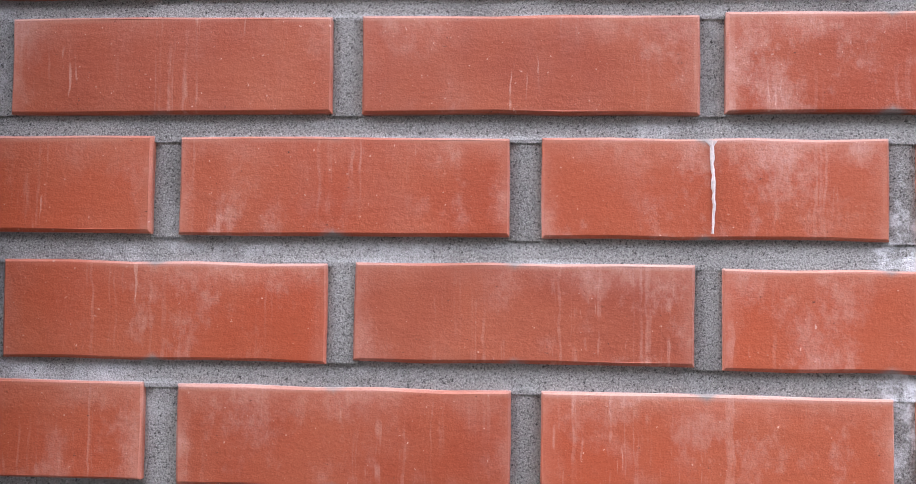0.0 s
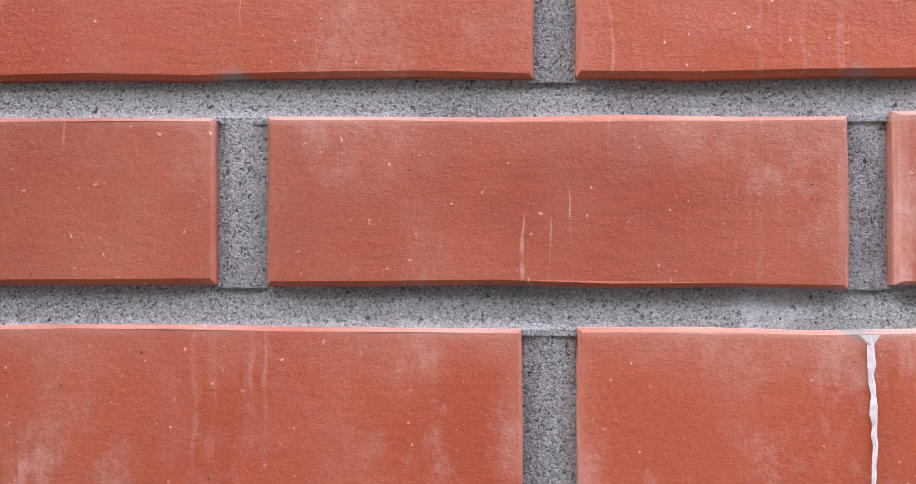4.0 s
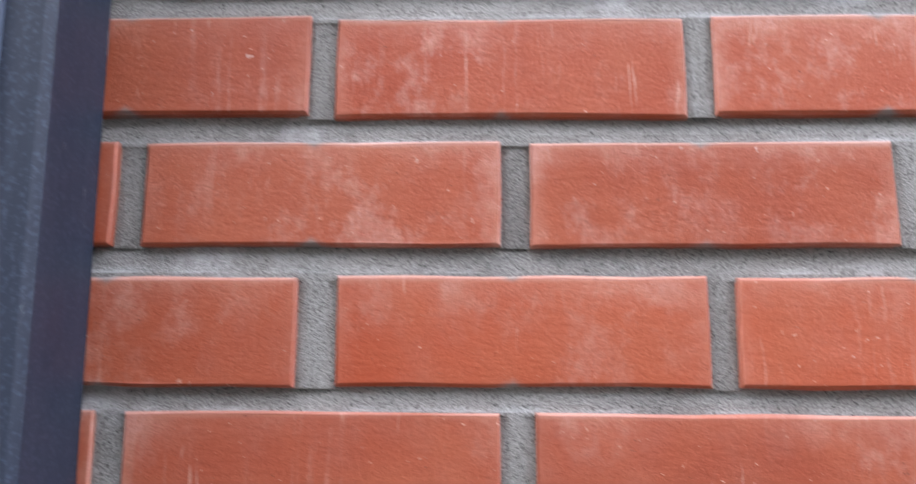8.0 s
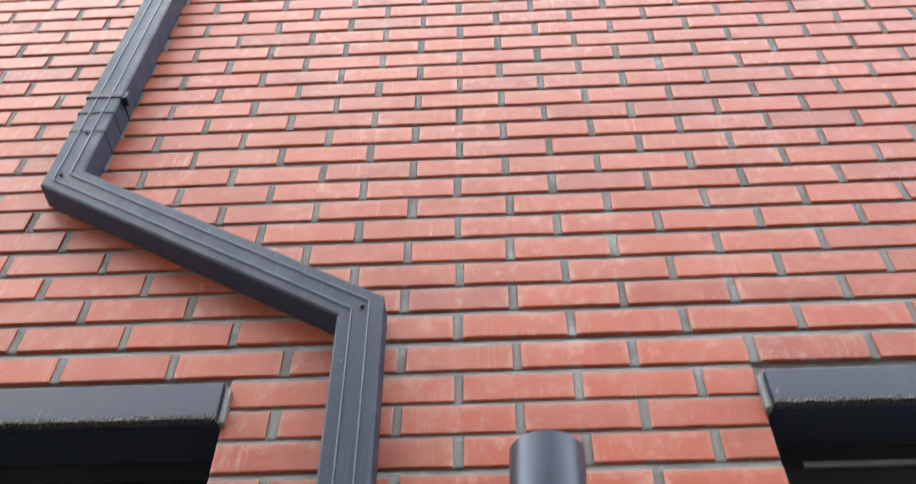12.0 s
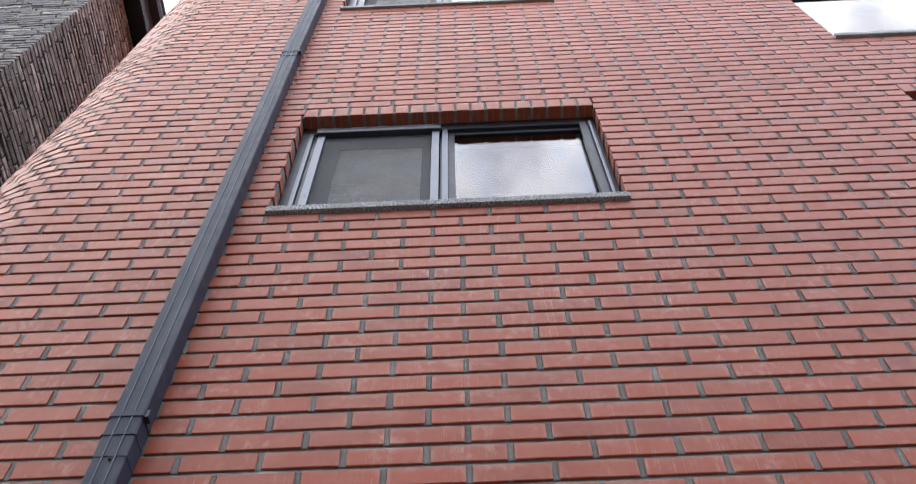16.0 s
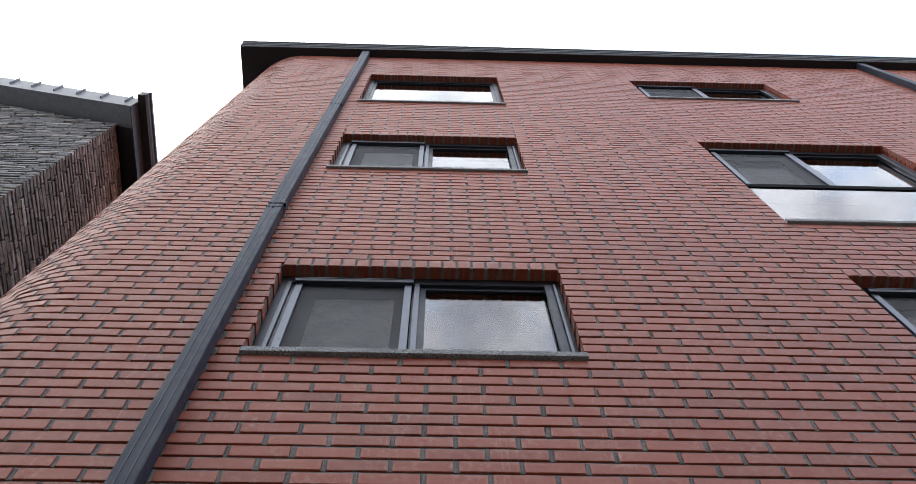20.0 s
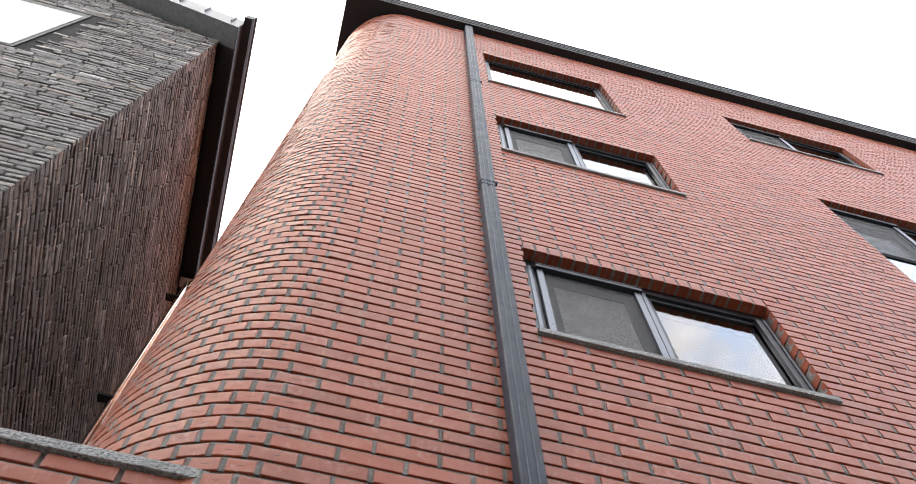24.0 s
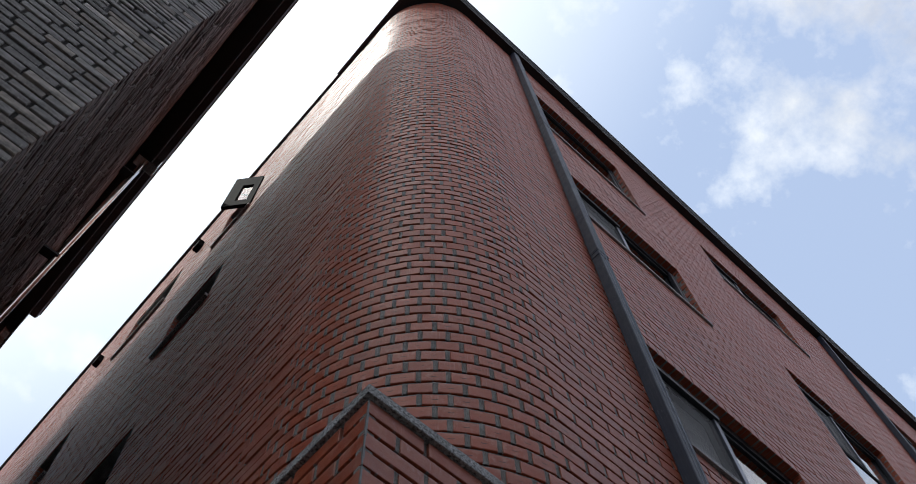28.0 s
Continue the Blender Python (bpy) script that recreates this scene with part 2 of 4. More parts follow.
    a.rough(a.ramp(haze, [(0.3, 0.35), (0.75, 0.57)]))
    return a.m


def mortar(name, base, lime=0.6, coursed=False):
    """Raked sandy mortar: grains with small gaps, lime bloom in patches and along the beds."""
    a = Mat(name, 0.95, 0, 0.15)
    pos = a.n.new("ShaderNodeNewGeometry").outputs["Position"]
    grains = a.voronoi(1500, pos)
    coarse = a.voronoi(620, pos)
    sand = a.noise(950, 4, 0.72, pos)
    stain = a.noise(9, 6, 0.62, pos)
    c = a.mix(a.ramp(stain, [(0.36, 0.0), (0.64, 1.0)]), tuple(v * 0.78 for v in base), tuple(min(1, v * 1.18) for v in base))
    c = a.mix(a.ramp(sand, [(0.36, 0.8), (0.46, 0.0)]), c, tuple(v * 0.28 for v in base))
    c = a.mix(a.ramp(sand, [(0.54, 0.0), (0.66, 0.55)]), c, tuple(min(1, v * 1.7) for v in base))
    c = a.mix(a.ramp(grains, [(0.55, 0.0), (0.85, 0.5)]), c, tuple(v * 0.35 for v in base))
    cell = a.n.new("ShaderNodeTexVoronoi")
    cell.inputs["Scale"].default_value = 1500
    a.l.new(pos, cell.inputs["Vector"])
    tone = a.n.new("ShaderNodeSeparateColor")
    a.l.new(cell.outputs["Color"], tone.inputs[0])
    c = a.mix(a.ramp(tone.outputs[0], [(0.0, 0.85), (0.16, 0.0)]), c, tuple(v * 0.16 for v in base))
    c = a.mix(a.ramp(tone.outputs[1], [(0.78, 0.0), (1.0, 0.5)]), c, tuple(min(1, v * 1.7) for v in base))
    bloom = a.noise(6.5, 7, 0.72, pos)
    c = a.mix(a.ramp(bloom, [(0.58, 0.0), (0.70, lime)]), c, (0.66, 0.65, 0.66))
    if coursed:
        sz = a.n.new("ShaderNodeSeparateXYZ")
        a.l.new(pos, sz.inputs[0])
        up = a.math("MULTIPLY", a.math("FRACT", a.math("DIVIDE", a.math("ADD", sz.outputs["Z"], 7.1 - 1.284), 0.071)), 0.071)
        rag = a.math("ADD", up, a.math("MULTIPLY", a.math("SUBTRACT", 0.5, sand), 0.010))
        bed = a.noise(14, 5, 0.65, a.mapped(1, 1, 0.4, pos))
        c = a.mix(a.math("MULTIPLY", a.ramp(rag, [(0.0008, 0.8), (0.0032, 0.0)]), a.ramp(bed, [(0.45, 0.05), (0.64, 0.75)])), c, (0.66, 0.65, 0.66))
        # one upright joint white with lime
        far = a.n.new("ShaderNodeVectorMath")
        far.operation = "DISTANCE"
        far.inputs[1].default_value = (0.228, 0.517, 1.25 * 0.25)
        a.l.new(a.mapped(1, 1, 0.25, pos), far.inputs[0])
        spot = a.math("ADD", far.outputs["Value"], a.math("MULTIPLY", a.math("SUBTRACT", 0.5, a.noise(110, 5, 0.7, pos)), 0.09))
        c = a.mix(a.ramp(spot, [(0.004, 0.8), (0.020, 0.0)]), c, (0.70, 0.69, 0.71))
    h = a.math("ADD", a.math("MULTIPLY", a.math("SUBTRACT", 1.0, grains), 0.9), a.math("ADD", a.math("SUBTRACT", 1.0, coarse), sand))
    pit = a.noise(430, 3, 0.62, pos)
    a.color(a.mix(a.ramp(pit, [(0.31, 0.85), (0.37, 0.0)]), c, tuple(v * 0.12 for v in base))).bump(h, 0.55, 0.0012)
    return a.m


def grey_brick(name, per_object):
    a = Mat(name, 0.75, 0, 0.4)
    r = a.rand(per_object)
    c = a.ramp(r, [(0.0, (0.13, 0.125, 0.12)), (0.25, (0.34, 0.33, 0.32)), (0.5, (0.20, 0.19, 0.19)), (0.72, (0.42, 0.40, 0.38)), (0.86, (0.24, 0.20, 0.17)), (0.95, (0.5, 0.44, 0.38)), (1.0, (0.72, 0.70, 0.68))])
    n1 = a.noise(24, 6, 0.65, a.mapped(0.5, 0.5, 1))
    c = a.mix(a.ramp(n1, [(0.36, 0.0), (0.62, 0.8)]), c, (0.075, 0.070, 0.068))
    n2 = a.noise(90, 4, 0.6)
    c = a.mix(a.ramp(n2, [(0.55, 0.0), (0.70, 0.65)]), c, (0.46, 0.44, 0.42))
    a.color(c).bump(a.math("ADD", n1, n2), 0.6, 0.006)
    return a.m


def metal_paint(name, c, rough, metal=0.6, worn=0.0, dusty=0.45, spec=0.5):
    a = Mat(name, rough, metal, spec)
    dust = a.noise(18, 6, 0.65)
    fine = a.noise(160, 3, 0.6, a.mapped(1, 1, 0.25))
    col = a.mix(a.ramp(dust, [(0.4, 0.0), (0.75, dusty)]), c, tuple(min(1, v * 1.9 + 0.02) for v in c))
    if worn:
        # streaks running down, scuffs and fine scratches
        streak = a.noise(95, 4, 0.6, a.mapped(1, 1, 0.02))
        where = a.noise(3.2, 4, 0.6)
        col = a.mix(a.math("MULTIPLY", a.ramp(streak, [(0.50, 0.0), (0.68, 0.3 * worn)]), a.ramp(where, [(0.36, 0.15), (0.62, 1.0)])), col, (0.085, 0.10, 0.14))
        speck = a.noise(420, 3, 0.6)
        col = a.mix(a.ramp(speck, [(0.52, 0.0), (0.66, 0.45 * worn)]), col, (0.095, 0.115, 0.175))
        scr = a.noise(120, 5, 0.72, a.mapped(1, 1, 0.10))
        sg = a.noise(4.1, 3, 0.6)
        col = a.mix(a.math("MULTIPLY", a.ramp(scr, [(0.66, 0.0), (0.71, worn)]), a.ramp(sg, [(0.47, 0.0), (0.55, 1.0)])), col, (0.52, 0.51, 0.50))
    a.color(col).bump(fine, 0.05, 0.001)
    a.rough(a.ramp(dust, [(0.3, max(0.05, rough - 0.08)), (0.75, min(1, rough + 0.16))]))
    return a.m


def granite(name):
    a = Mat(name, 0.7, 0, 0.4)
    n1 = a.noise(120, 4, 0.7)
    n2 = a.noise(300, 2, 0.5)
    n3 = a.noise(9, 4, 0.6)
    c = a.ramp(n1, [(0.36, (0.045, 0.045, 0.05)), (0.44, (0.22, 0.22, 0.225)), (0.53, (0.44, 0.44, 0.45)), (0.66, (0.72, 0.72, 0.73))])
    c = a.mix(a.ramp(n2, [(0.6, 0.0), (0.7, 0.6)]), c, (0.09, 0.09, 0.09))
    c = a.mix(a.ramp(n3, [(0.35, 0.55), (0.6, 0.0)]), c, (0.16, 0.16, 0.15))
    a.color(c).bump(a.math("ADD", n1, n2), 0.7, 0.003)
    return a.m


def speckled(name, dark, pale):
    a = Mat(name, 0.8, 0, 0.3)
    n = a.noise(330, 4, 0.65)
    a.color(a.mix(a.ramp(n, [(0.50, 0.0), (0.60, 0.85)]), dark, pale)).bump(n, 0.8, 0.002)
    return a.m


def plain(name, c, rough, metal=0.0, scale=30, depth=0.0006, spec=0.5):
    a = Mat(name, rough, metal, spec)
    n = a.noise(scale, 5, 0.6)
    a.color(a.mix(a.ramp(n, [(0.35, 0.0), (0.7, 1.0)]), tuple(v * 0.8 for v in c), tuple(min(1, v * 1.15) for v in c)))
    a.bump(n, 0.3, depth)
    return a.m


def glass(name, tint, ior, rough=0.0):
    a = Mat(name, rough, 0, 0.5)
    a.color(tint)
    a.b.inputs["Transmission Weight"].default_value = 1.0
    a.b.inputs["IOR"].default_value = ior
    wave = a.noise(2.2, 2, 0.5)
    a.bump(wave, 0.03, 0.002)
    return a.m


def mesh_screen(name):
    """Woven insect screen: dark threads with holes between."""
    a = Mat(name, 0.7, 0.0, 0.3)
    a.color((0.15, 0.15, 0.155))
    sx = a.n.new("ShaderNodeSeparateXYZ")
    a.l.new(a.tc, sx.inputs[0])
    warp = a.noise(7.0, 2, 0.5)

    def grid(pitch, bend):
        holes_ = []
        for axis in ("X", "Z"):
            u = a.math("ADD", sx.outputs[axis], a.math("MULTIPLY", warp, bend))
            holes_.append(a.math("GREATER_THAN", a.math("FRACT", a.math("MULTIPLY", u, pitch)), 0.13))
        return a.math("MULTIPLY", holes_[0], holes_[1])

    # one cloth; a second, slack grid is added only to draw moiré bands
    hole = a.math("MULTIPLY", grid(700.0, 0.0), grid(730.0, 0.05))
    a.l.new(a.math("SUBTRACT", 1.0, hole), a.b.inputs["Alpha"])
    return a.m


M_BRICK = red_brick("red_brick_piece", True)
M_HEADER = red_brick("red_brick_header", True, True)
M_BRICKS = red_brick("red_brick_mass", False)
M_MORTAR = mortar("grey_mortar", (0.282, 0.270, 0.258), 0.5, True)
# grey of the unseen wall that blocks the low sky
M_PLASTER = mortar("sky_block_grey", (0.10, 0.10, 0.098), 0.1)
M_MORTAR_DARK = mortar("dark_mortar", (0.06, 0.058, 0.057), 0.1)
M_GREY = grey_brick("grey_antique_brick", False)
M_GREY_ONE = grey_brick("grey_antique_brick_piece", True)
M_PIPE = metal_paint("charcoal_painted_metal", (0.016, 0.0225, 0.041), 0.5, 0.0, 0.6, 0.10, 0.34)
M_RIB = metal_paint("worn_rib_metal", (0.085, 0.10, 0.15), 0.4, 0.1, 0.5)
M_CRUST = speckled("rough_weathered_edge", (0.022, 0.023, 0.026), (0.30, 0.27, 0.22))
M_EAVE = metal_paint("black_roof_metal", (0.012, 0.0125, 0.015), 0.5, 0.1, 0.0, 0.2)
M_ROOFGREY = metal_paint("grey_roof_metal", (0.20, 0.20, 0.21), 0.45, 0.4)
M_LAMP = metal_paint("lamp_grey_metal", (0.042, 0.049, 0.068), 0.34, 0.5, 0.0, 0.15)
M_RIM = metal_paint("lamp_rim_metal", (0.30, 0.30, 0.30), 0.4, 0.7)
M_STEEL = metal_paint("lintel_steel", (0.022, 0.028, 0.047), 0.45, 0.0, 0.5, 0.15)
M_ALU = metal_paint("dark_grey_aluminium", (0.034, 0.037, 0.046), 0.36, 0.4, 0.0, 0.2)
M_FROST = plain("frosted_inner_pane", (0.78, 0.76, 0.74), 0.3, 0, 6)
M_WIRED = plain("wired_obscured_glass", (0.58, 0.65, 0.68), 0.18, 0, 4, 0.0004)
M_ALU_LIGHT = metal_paint("mill_aluminium", (0.14, 0.15, 0.175), 0.35, 0.7)
M_GRANITE = granite("flamed_granite")
M_GLASS = glass("coated_window_glass", (0.85, 0.83, 0.86), 1.64)
M_LENS = glass("lamp_lens_glass", (0.95, 0.95, 0.95), 1.45)
M_SCREEN = mesh_screen("insect_screen_mesh")
M_SLAT = plain("brown_plank_paint", (0.31, 0.235, 0.178), 0.35, 0.1, 3)
# near-black: the gloom of unlit rooms and porch is put into the colour
M_DARK = plain("unlit_interior_black", (0.03, 0.03, 0.03), 0.9)
M_BULB = plain("frosted_bulb", (0.75, 0.70, 0.64), 0.4)
M_STAIN = plain("lime_run", (0.64, 0.55, 0.53), 0.85, 0, 300, 0.001)
M_COPPER = plain("worn_zinc_pipe", (0.78, 0.70, 0.64), 0.16, 1.0, 3, 0.0001, 0.8)
M_BLACK = plain("matt_black_coating", (0.006, 0.006, 0.007), 0.75, 0, 12, 0.0003, 0.05)
M_CHAR = metal_paint("charcoal_eave_metal", (0.030, 0.032, 0.036), 0.5, 0.1, 0.0, 0.2)
M_REFLECT = plain("lamp_reflector", (0.20, 0.225, 0.21), 0.35, 0.3, 40)
M_WINDARK = plain("dim_window_glass", (0.10, 0.11, 0.12), 0.12, 0, 3, 0.0, 0.5)
M_PAVE = plain("asphalt", (0.048, 0.048, 0.048), 0.9, 0, 3, 0.004)
M_SEAL = plain("silicone_seal", (0.20, 0.20, 0.20), 0.55, 0, 80, 0.002)


# ---- mesh helpers ----
def mesh_of(name, bm, mat, smooth=False):
    me = bpy.data.meshes.new(name)
    bm.normal_update()
    if smooth:
        for e in bm.edges:
            if len(e.link_faces) == 2 and e.calc_face_angle(0.0) > 0.5:
                e.smooth = False
    bm.to_mesh(me)
    bm.free()
    me.materials.append(mat)
    if smooth:
        for p in me.polygons:
            p.use_smooth = True
    return me


def part(name, bm, mat, parent, label="", smooth=False):
    ob = new(name, mesh_of(name, bm, mat, smooth))
    ob.parent = parent
    if label:
        ob["label"] = label
    return ob


def thing(name, label, category, at=(0, 0, 0), kind="", group=""):
    ob = new(name)
    ob.location = at
    return tagged(ob, label, category, group, kind)


def box(x0, y0, z0, x1, y1, z1, bevel=0.0, bm=None):
    bm2 = bmesh.new()
    bmesh.ops.create_cube(bm2, size=1)
    bmesh.ops.scale(bm2, vec=(x1 - x0, y1 - y0, z1 - z0), verts=bm2.verts)
    bmesh.ops.translate(bm2, vec=((x0 + x1) / 2, (y0 + y1) / 2, (z0 + z1) / 2), verts=bm2.verts)
    if bevel:
        bmesh.ops.bevel(bm2, geom=bm2.edges[:], offset=bevel, segments=2, affect="EDGES", profile=0.6)
    if bm is None:
        return bm2
    me = bpy.data.meshes.new("tmp")
    bm2.to_mesh(me)
    bm2.free()
    bm.from_mesh(me)
    bpy.data.meshes.remove(me)
    return bm


def sweep(profile, points, bm=None, cap=True):
    """profile: (across, out) loop; points: (x, z) of a polyline in the wall's plane; out is -y. Mitred bends."""
    bm = bm or bmesh.new()
    pts = [Vector(p) for p in points]
    rings = []
    for i, p in enumerate(pts):
        d0 = (p - pts[i - 1]).normalized() if i else (pts[1] - p).normalized()
        d1 = (pts[i + 1] - p).normalized() if i < len(pts) - 1 else d0
        n0 = Vector((d0.y, -d0.x))
        n1 = Vector((d1.y, -d1.x))
        n = (n0 + n1).normalized()
        k = 1 / max(0.2, n.dot(n0))
        rings.append([bm.verts.new((p.x + n.x * u * k, -v, p.y + n.y * u * k)) for u, v in profile])
    for a, b in zip(rings, rings[1:]):
        for j in range(len(profile)):
            bm.faces.new((a[j], a[(j + 1) % len(profile)], b[(j + 1) % len(profile)], b[j]))
    if cap:
        bm.faces.new(rings[0])
        bm.faces.new(rings[-1])
    bmesh.ops.recalc_face_normals(bm, faces=bm.faces[:])
    return bm


def lathe(profile, seg=40, bm=None):
    """profile: (radius, z) from one end to the other, turned round z."""
    bm = bm or bmesh.new()
    rings = [[bm.verts.new((r * math.cos(2 * math.pi * i / seg), r * math.sin(2 * math.pi * i / seg), z)) for i in range(seg)] for r, z in profile]
    for a, b in zip(rings, rings[1:]):
        for i in range(seg):
            bm.faces.new((a[i], a[(i + 1) % seg], b[(i + 1) % seg], b[i]))
    return bm


# ---- plan ----
Y = 0.506          # face of the front wall's bricks
P, L = 0.071, 0.2075   # course and brick pitch
BH, BJ = 0.0565, 0.0165
Z0, X1 = 1.284, 0.0265
XR = 9.2
R, XL = 0.70, -2.51
CX, CY = XL + R, Y + R
YB = 11.5          # back end of the side wall
EAVE = 12.62
TOP_K = 159
REC = 0.011       # how far the mortar lies back


def top(k):
    return Z0 + P * k


JAMB_L, JAMB_R = -0.591, 0.319
# openings in the front wall: x0, z0, x1, z1, rowlock course above (or None)
WINDOWS = {
    "window_1": (-0.914, 4.698, 0.437, 5.668, 63),
    "window_2": (-0.914, 7.464, 0.437, 8.507, 103),
    "window_3": (-0.914, 9.810, 0.437, 11.347, 143),
    "window_4": (1.872, 4.698, 3.350, 5.668, 63),
    "window_5": (1.872, 6.480, 3.350, 8.507, 103),
    "window_6": (1.872, 10.310, 3.350, 11.347, 143),
    "window_7": (5.45, 10.310, 6.85, 11.347, 143),
}
DOOR = (-1.72, 0.0, JAMB_L, 2.532)
LOWWIN = (JAMB_R, 0.95, 2.24, 2.532)
HOLES = [(a, b, c, d) for a, b, c, d, k in WINDOWS.values()] + [DOOR, LOWWIN]
CUTS = [(a, b, c, top(k)) for a, b, c, d, k in WINDOWS.values()] + [(DOOR[0], 0, DOOR[2] + 0.0, 2.618), (LOWWIN[0], LOWWIN[1], LOWWIN[2], 2.618)]
# openings in the side wall: y0, z0, y1, z1
SIDE = [(3.27, 10.41, 3.92, 11.30), (3.11, 8.02, 3.87, 8.70), (4.92, 10.67, 5.94, 11.53), (3.28, 5.45, 4.01, 6.39), (5.65, 8.26, 6.32, 9.01)]


def slab(us, vs, holes, depth, put):
    """A wall with openings: a grid of cells over u, v with those in holes left out; put(u, v, w) gives the place."""
    us = sorted({round(u, 4) for u in us} | {round(h[i], 4) for h in holes for i in (0, 2)})
    vs = sorted({round(v, 4) for v in vs} | {round(h[i], 4) for h in holes for i in (1, 3)})
    us = [u for u in us]
    bm = bmesh.new()
    cache = {}

    def vert(i, j, w):
        if (i, j, w) not in cache:
            cache[i, j, w] = bm.verts.new(put(us[i], vs[j], depth * w))
        return cache[i, j, w]

    def solid(i, j):
        if not (0 <= i < len(us) - 1 and 0 <= j < len(vs) - 1):
            return False
        u, v = (us[i] + us[i + 1]) / 2, (vs[j] + vs[j + 1]) / 2
        return not any(h[0] < u < h[2] and h[1] < v < h[3] for h in holes)

    for i in range(len(us) - 1):
        for j in range(len(vs) - 1):
            if not solid(i, j):
                continue
            bm.faces.new([vert(a, b, 0) for a, b in ((i, j), (i + 1, j), (i + 1, j + 1), (i, j + 1))])
            bm.faces.new([vert(a, b, 1) for a, b in ((i, j + 1), (i + 1, j + 1), (i + 1, j), (i, j))])
            for (di, dj), (a, b) in {(-1, 0): ((i, j), (i, j + 1)), (1, 0): ((i + 1, j + 1), (i + 1, j)), (0, -1): ((i + 1, j), (i, j)), (0, 1): ((i, j + 1), (i + 1, j + 1))}.items():
                if not solid(i + di, j + dj):
                    bm.faces.new((vert(*a, 0), vert(*b, 0), vert(*b, 1), vert(*a, 1)))
    bmesh.ops.recalc_face_normals(bm, faces=bm.faces[:])
    return bm


def grow(h, e):
    return (h[0] - e, h[1] - e, h[2] + e, h[3] + e)


class Mass:
    """Many bricks joined into one mesh."""

    def __init__(self):
        self.v, self.f = [], []
        self.end, self.tail = None, None

    def brick(self, o, ux, un, uz, w, h, d, bev, jig=0.0):
        """o: lower corner of the face; ux, un, uz: along, outward, up."""
        rnd = random.uniform
        b = bev
        n = len(self.v)
        ring = ((0, 0), (w, 0), (w, h), (0, h))
        lean, turn = rnd(-jig, jig) * 0.75, rnd(-jig, jig) * 0.6
        j = [(rnd(-jig, jig) * 0.8, rnd(-jig, jig) * 0.8, rnd(-jig, jig) * 0.25 + (lean if z else -lean) + (turn if x else -turn)) for x, z in ring]
        for (x, z), (jx, jz, jy) in zip(ring, j):
            ix, iz = (b if x == 0 else -b), (b if z == 0 else -b)
            self.v.append(o + ux * (x + ix + jx) + uz * (z + iz + jz) + un * jy)
        for (x, z), (jx, jz, jy) in zip(ring, j):
            self.v.append(o + ux * (x + jx) + uz * (z + jz) + un * (jy - b))
        for (x, z), (jx, jz, jy) in zip(ring, j):
            self.v.append(o + ux * (x + jx) + uz * (z + jz) - un * d)
        self.f.append((n, n + 1, n + 2, n + 3))
        for a in (0, 4):
            for i in range(4):
                k = (i + 1) % 4
                self.f.append((n + a + i, n + a + 4 + i, n + a + 4 + k, n + a + k))

    def joint(self, o, ux, un, uz, w, h, bed, plug=True, raked=0.0, gap=0.0):
        """Struck mortar over one brick, deep under the brick above, and the upright joint at the end of it."""
        a0, a1 = random.uniform(0.0026, 0.0046), random.uniform(0.0062, 0.0084)
        b0, b1 = random.uniform(0.0026, 0.0046), random.uniform(0.0062, 0.0084)
        a1, b1 = a1 + raked, b1 + raked
        x0 = -(gap or BJ) * 1.01 if plug else 0.0
        if self.end and (o + ux * x0 - self.end).length < 0.006:
            a0, a1 = self.tail
        self.end, self.tail = o + ux * w, (b0, b1)
        n = len(self.v)
        for x, d0, d1 in ((x0, a0, a1), (w, b0, b1)):
            for z, d in ((h - 0.002, d0), (h + bed * 0.25, d0 + 0.0004), (h + bed, d1), (h + bed, 0.03), (h - 0.002, 0.03)):
                self.v.append(o + ux * x + uz * z - un * d)
        for i in range(2):
            self.f.append((n + i, n + 5 + i, n + 6 + i, n + 1 + i))
        self.f.append((n, n + 1, n + 2, n + 3, n + 4))
        self.f.append((n + 9, n + 8, n + 7, n + 6, n + 5))
        if plug:
            d = random.uniform(0.0018, 0.0040) if raked else a0 + random.uniform(-0.0004, 0.0012)
            n = len(self.v)
            for z in (-0.001, h + 0.001):
                for x, e in ((x0 - 0.003, 0.002), (x0 * 0.7, 0.0), (x0 * 0.3, 0.0), (0.003, 0.002)):
                    self.v.append(o + ux * x + uz * z - un * (d + e))
            for i in range(3):
                self.f.append((n + i, n + i + 1, n + 5 + i, n + 4 + i))

    def made(self, name, mat, parent, label=""):
        me = bpy.data.meshes.new(name)
        me.from_pydata([tuple(p) for p in self.v], [], self.f)
        me.materials.append(mat)
        ob = new(name, me)
        ob.parent = parent
        tagged(ob, label, "", "", "stuff")
        return ob


def spans(x0, x1, z0, z1, cuts):
    """What is left of a brick from x0 to x1 once the openings are taken away, and whether its ends are cut."""
    out = [(x0, x1, False, False)]
    for a, b, c, d in cuts:
        if z1 < b + 0.004 or z0 > d - 0.004:
            continue
        nxt = []
        for s0, s1, l, r in out:
            if s1 <= a or s0 >= c:
                nxt.append((s0, s1, l, r))
                continue
            if s0 < a:
                nxt.append((s0, a, l, True))
            if s1 > c:
                nxt.append((c, s1, True, r))
        out = nxt
    return [s for s in out if s[1] - s[0] > 0.02]


